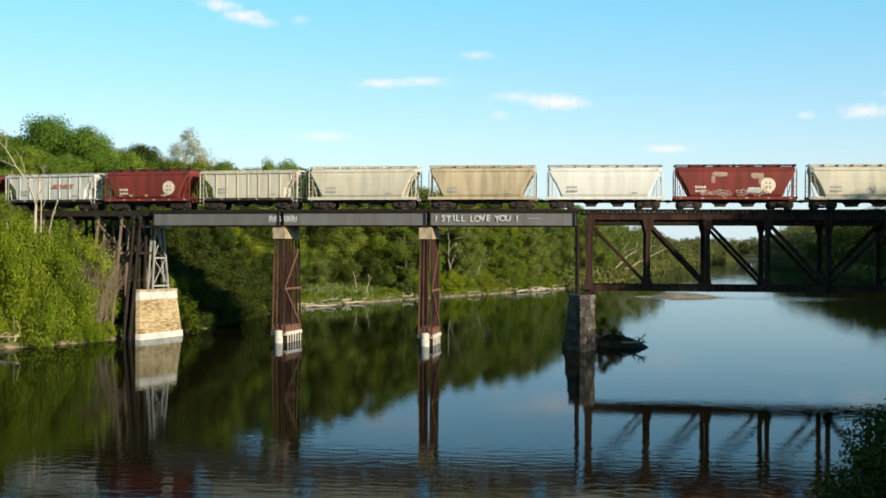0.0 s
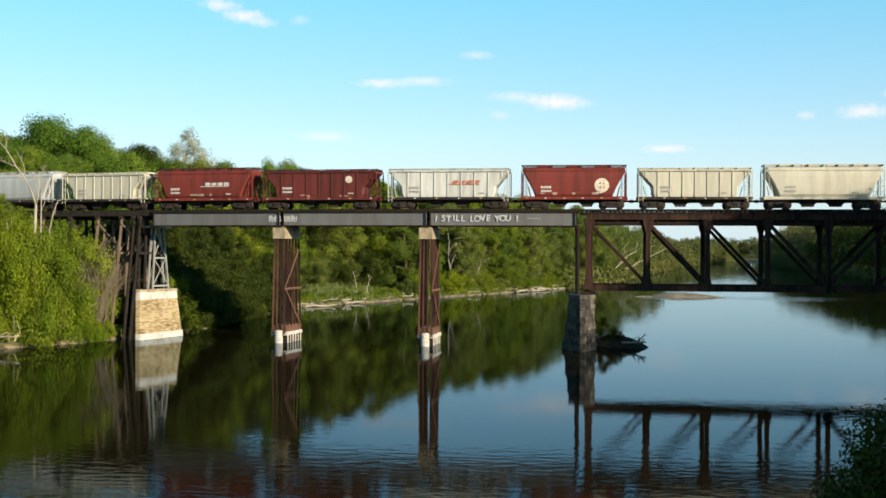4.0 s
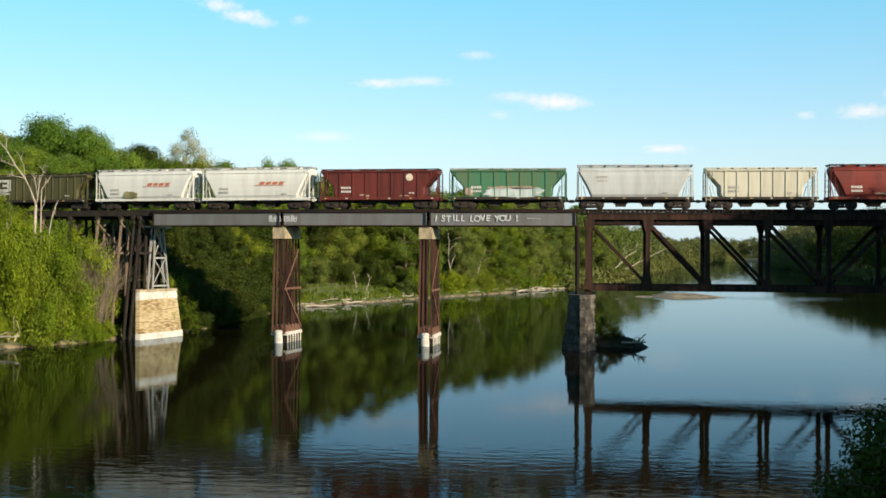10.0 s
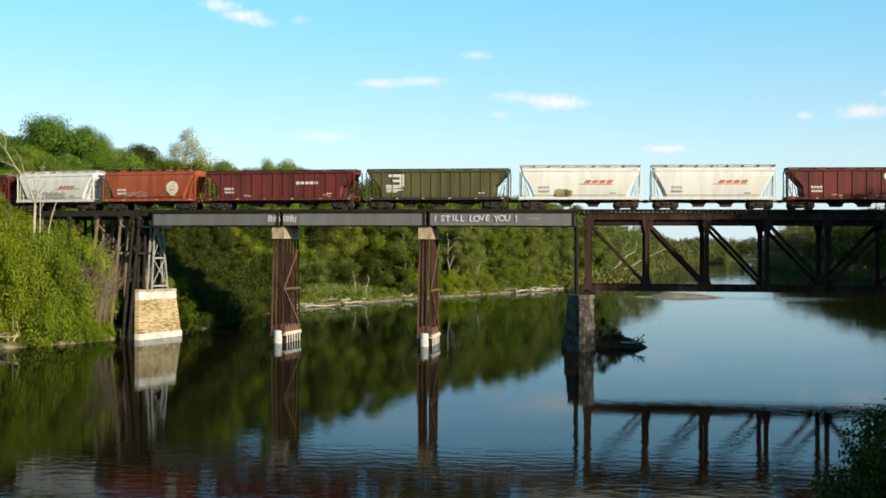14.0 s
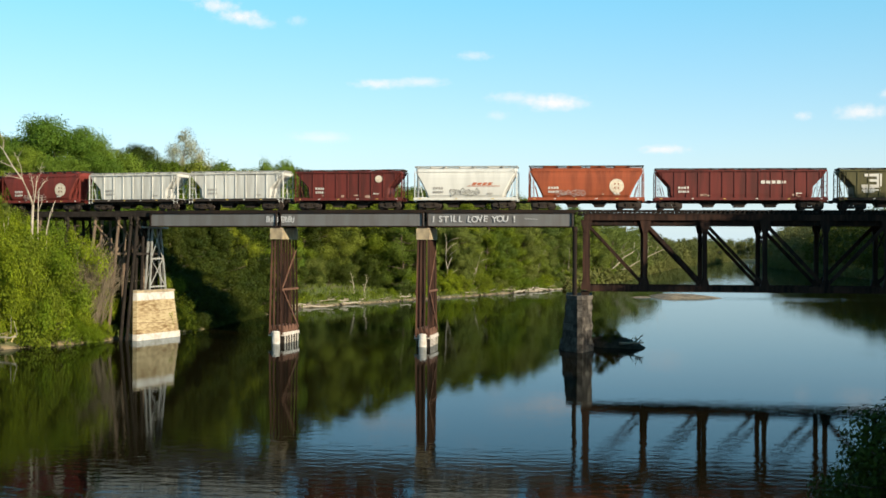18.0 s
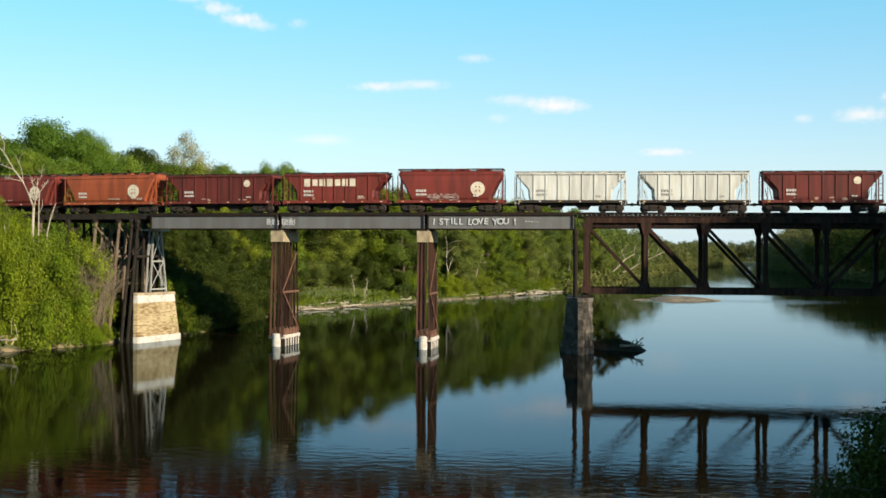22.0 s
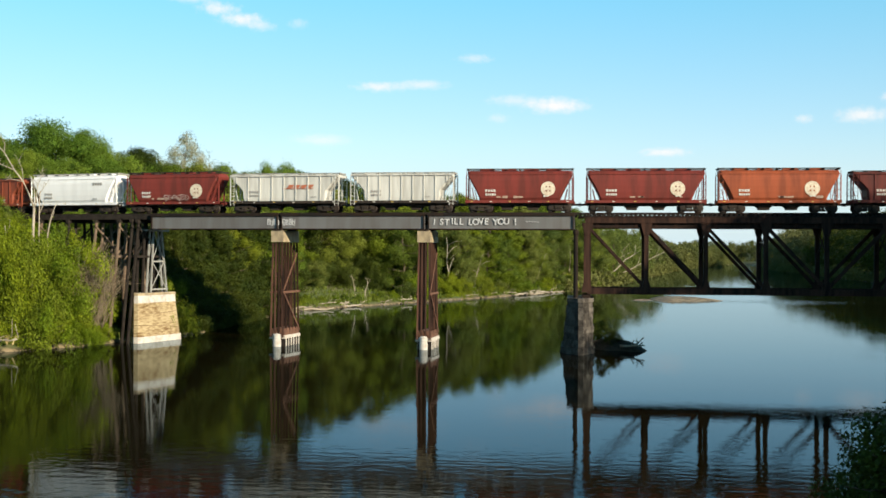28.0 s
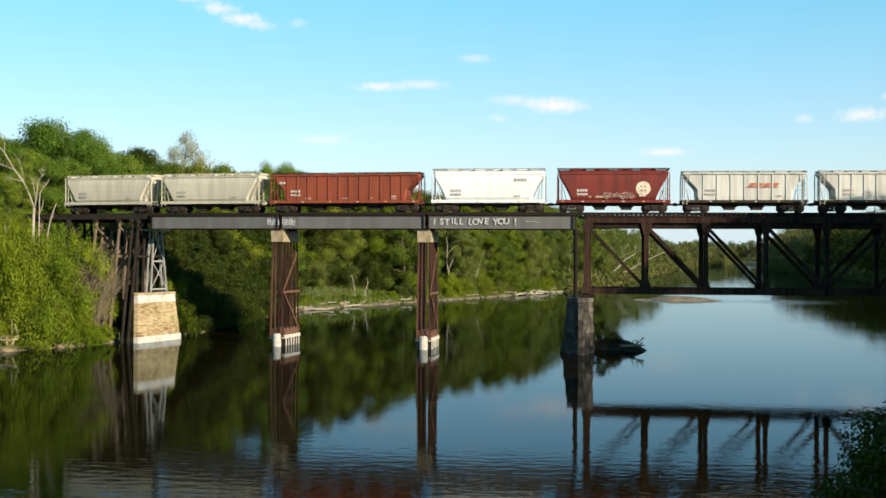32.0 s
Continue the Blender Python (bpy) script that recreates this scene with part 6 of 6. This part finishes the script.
# kind, colour, marks, label, in the order in which the cars pass; the boundaries between them along the track at the start
CARS = [
    ("smooth", "cream", (), "cream smooth-sided covered hopper car"),
    ("smooth", "red", (("patch", -0.12, 3.72, 1.6, 0.5, PATCH), ("patch", -0.17, 3.2, 0.4, 0.9, PATCH), ("patch", 0.16, 3.55, 1.3, 0.6, PATCH), ("patch", 0.2, 3.0, 0.8, 0.8, PATCH), ("patch", 0.14, 2.0, 1.6, 0.6, PATCH_BLUE), DISC, ("spray", -0.15, 1.75), ("spray", 0.12, 1.8)), "oxide-red covered hopper car with pale repaint patches and graffiti"),
    ("smooth", "white", (), "white smooth-sided covered hopper car"),
    ("smooth", "tan", (), "tan smooth-sided covered hopper car, dusty"),
    ("smooth", "cream", (), "cream smooth-sided covered hopper car"),
    ("ribbed", "cream", (), "dusty cream ribbed covered hopper car"),
    ("smooth", "red", (DISC,), "oxide-red covered hopper car with round pale emblem"),
    ("ribbed", "offwhite", (RED_NAME,), "white ribbed covered hopper car with faint red lettering"),
    ("ribbed", "brown", (("dot", 0.24, 3.3),), "mineral-brown ribbed covered hopper car with small pale disc"),
    ("smooth", "red", (("name", 0.05, 2.9, 4, 0.6, 0.36, INK_WHITE, True),), "oxide-red covered hopper car with white lettering"),
    ("ribbed", "cream", (), "cream ribbed covered hopper car"),
    ("smooth", "grey", (), "pale grey smooth-sided covered hopper car"),
    ("ribbed", "green", (("patch", 0.05, 1.85, 6.2, 1.05, PATCH_BLUE), ("patch", 0.04, 2.3, 5.0, 0.35, PATCH), ("patch", -0.3, 1.9, 0.8, 0.8, PATCH),), "green ribbed covered hopper car with pale graffiti"),
    ("ribbed", "brown", (("dot", 0.24, 3.5),), "mineral-brown ribbed covered hopper car with small pale disc"),
    ("smooth", "white", (RED_NAME,), "white smooth-sided covered hopper car with red lettering"),
    ("smooth", "white", (RED_NAME, ("patch", -0.13, 1.75, 1.5, 0.8, PATCH_OLIVE), ("patch", -0.09, 1.7, 1.0, 0.7, PATCH_OLIVE)), "white covered hopper car with red lettering and olive spray blotch"),
    ("ribbed", "olive", (("block", -0.27, 3.05),), "long dark olive ribbed covered hopper car with white emblem"),
    ("ribbed", "brown", (("name", 0.12, 2.95, 5, 0.42, 0.34, INK_WHITE),), "long mineral-brown ribbed covered hopper car with white lettering"),
    ("smooth", "orange", (DISC, ("spray", -0.12, 1.8)), "faded orange-red covered hopper car with round emblem and graffiti"),
    ("smooth", "white", (("name", 0.08, 2.8, 4, 0.44, 0.32, INK_RED, True), ("spray", 0.0, 1.9)), "cream-white covered hopper car with red lettering and graffiti"),
    ("ribbed", "brown", (("dot", 0.26, 3.4),), "mineral-brown ribbed covered hopper car with small pale disc"),
    ("ribbed", "offwhite", (), "off-white ribbed covered hopper car"),
    ("ribbed", "offwhite", (), "off-white ribbed covered hopper car"),
    ("smooth", "red", (DISC, ("spray", -0.05, 1.7)), "oxide-red covered hopper car with round pale emblem"),
    ("ribbed", "red", (("name", -0.24, 3.32, 7, 0.68, 0.85, INK_CREAM),), "oxide-red ribbed covered hopper car with large cream lettering"),
    ("ribbed", "brown", (("dot", 0.24, 3.3),), "mineral-brown ribbed covered hopper car with small pale disc"),
    ("smooth", "orange", (DISC,), "faded orange-red covered hopper car with round emblem"),
    ("smooth", "red", (DISC,), "oxide-red covered hopper car with round pale emblem"),
    ("smooth", "red", (DISC,), "oxide-red covered hopper car with round pale emblem"),
    ("ribbed", "offwhite", (), "white ribbed covered hopper car"),
    ("ribbed", "offwhite", (RED_NAME,), "white ribbed covered hopper car with red lettering"),
    ("smooth", "red", (DISC, ("spray", 0.05, 1.8)), "oxide-red covered hopper car with round pale emblem"),
    ("smooth", "bright", (("name", 0.22, 3.5, 4, 0.28, 0.34, INK_DARK),), "bright white smooth-sided covered hopper car with dark lettering"),
    ("ribbed", "rust", (("name", -0.4, 3.3, 2, 0.3, 0.22, INK_WHITE),), "long orange-red ribbed covered hopper car"),
    ("low", "cream", (), "cream smooth-sided covered hopper car, low roof"),
    ("low", "cream", (), "cream smooth-sided covered hopper car at the train's end"),
]
ENDS = [36.0, 22.54, 8.48, -5.2, -18.2, -31.94, -45.13, -57.83, -72.54, -87.15, -100.7, -113.78, -127.38, -141.27, -155.96, -170.19, -184.4, -201.45, -220.75, -234.25,
        -246.95, -260.6, -273.72, -287.08, -299.95, -313.14, -327.81, -341.74, -355.88, -368.95, -381.87, -396.21, -409.65, -423.31, -441.94, -455.62, -468.84]


def travelled(t):
    """How far the train has rolled at t seconds; it gathers a little speed."""
    u = t / 32
    return 12.367 * t + 32 * (0.691 * u * u - 0.3805 * u ** 3)


train = []
for (kind, color, marks, label), a, b in zip(CARS, ENDS, ENDS[1:]):
    L = round((a - b) / 0.35) * 0.35
    train.append((car(kind, color, L, marks, label), (a + b) / 2, L))


def car_pose(s, L):
    f, r = line(s + L / 2 - 2.2), line(s - L / 2 + 2.2)
    d = f - r
    c = (f + r) / 2
    return pose(c.x, c.y, RAIL_Z, 0, 0, math.degrees(math.atan2(d.y, d.x)))


def motions():
    times = [-0.2, 0.0] + [0.8 * k for k in range(1, 40)] + [32.0, 32.2]
    for (ob, s, L), sets in zip(train, wheels):
        walk(ob, [(t, car_pose(s + travelled(t), L)) for t in times])
        # the wheels roll while the car is on the bridge
        turns = [-0.2] + [0.05 * k for k in range(641) if -82 < s + travelled(0.05 * k) < 48] + [32.2]
        spin = [math.degrees(travelled(min(max(t, turns[1]), turns[-2])) / 0.457) for t in turns]
        for x, w in sets:
            walk(w, [(t, pose(x, 0, 0.457, 0, a, 0)) for t, a in zip(turns, spin)])


motions()
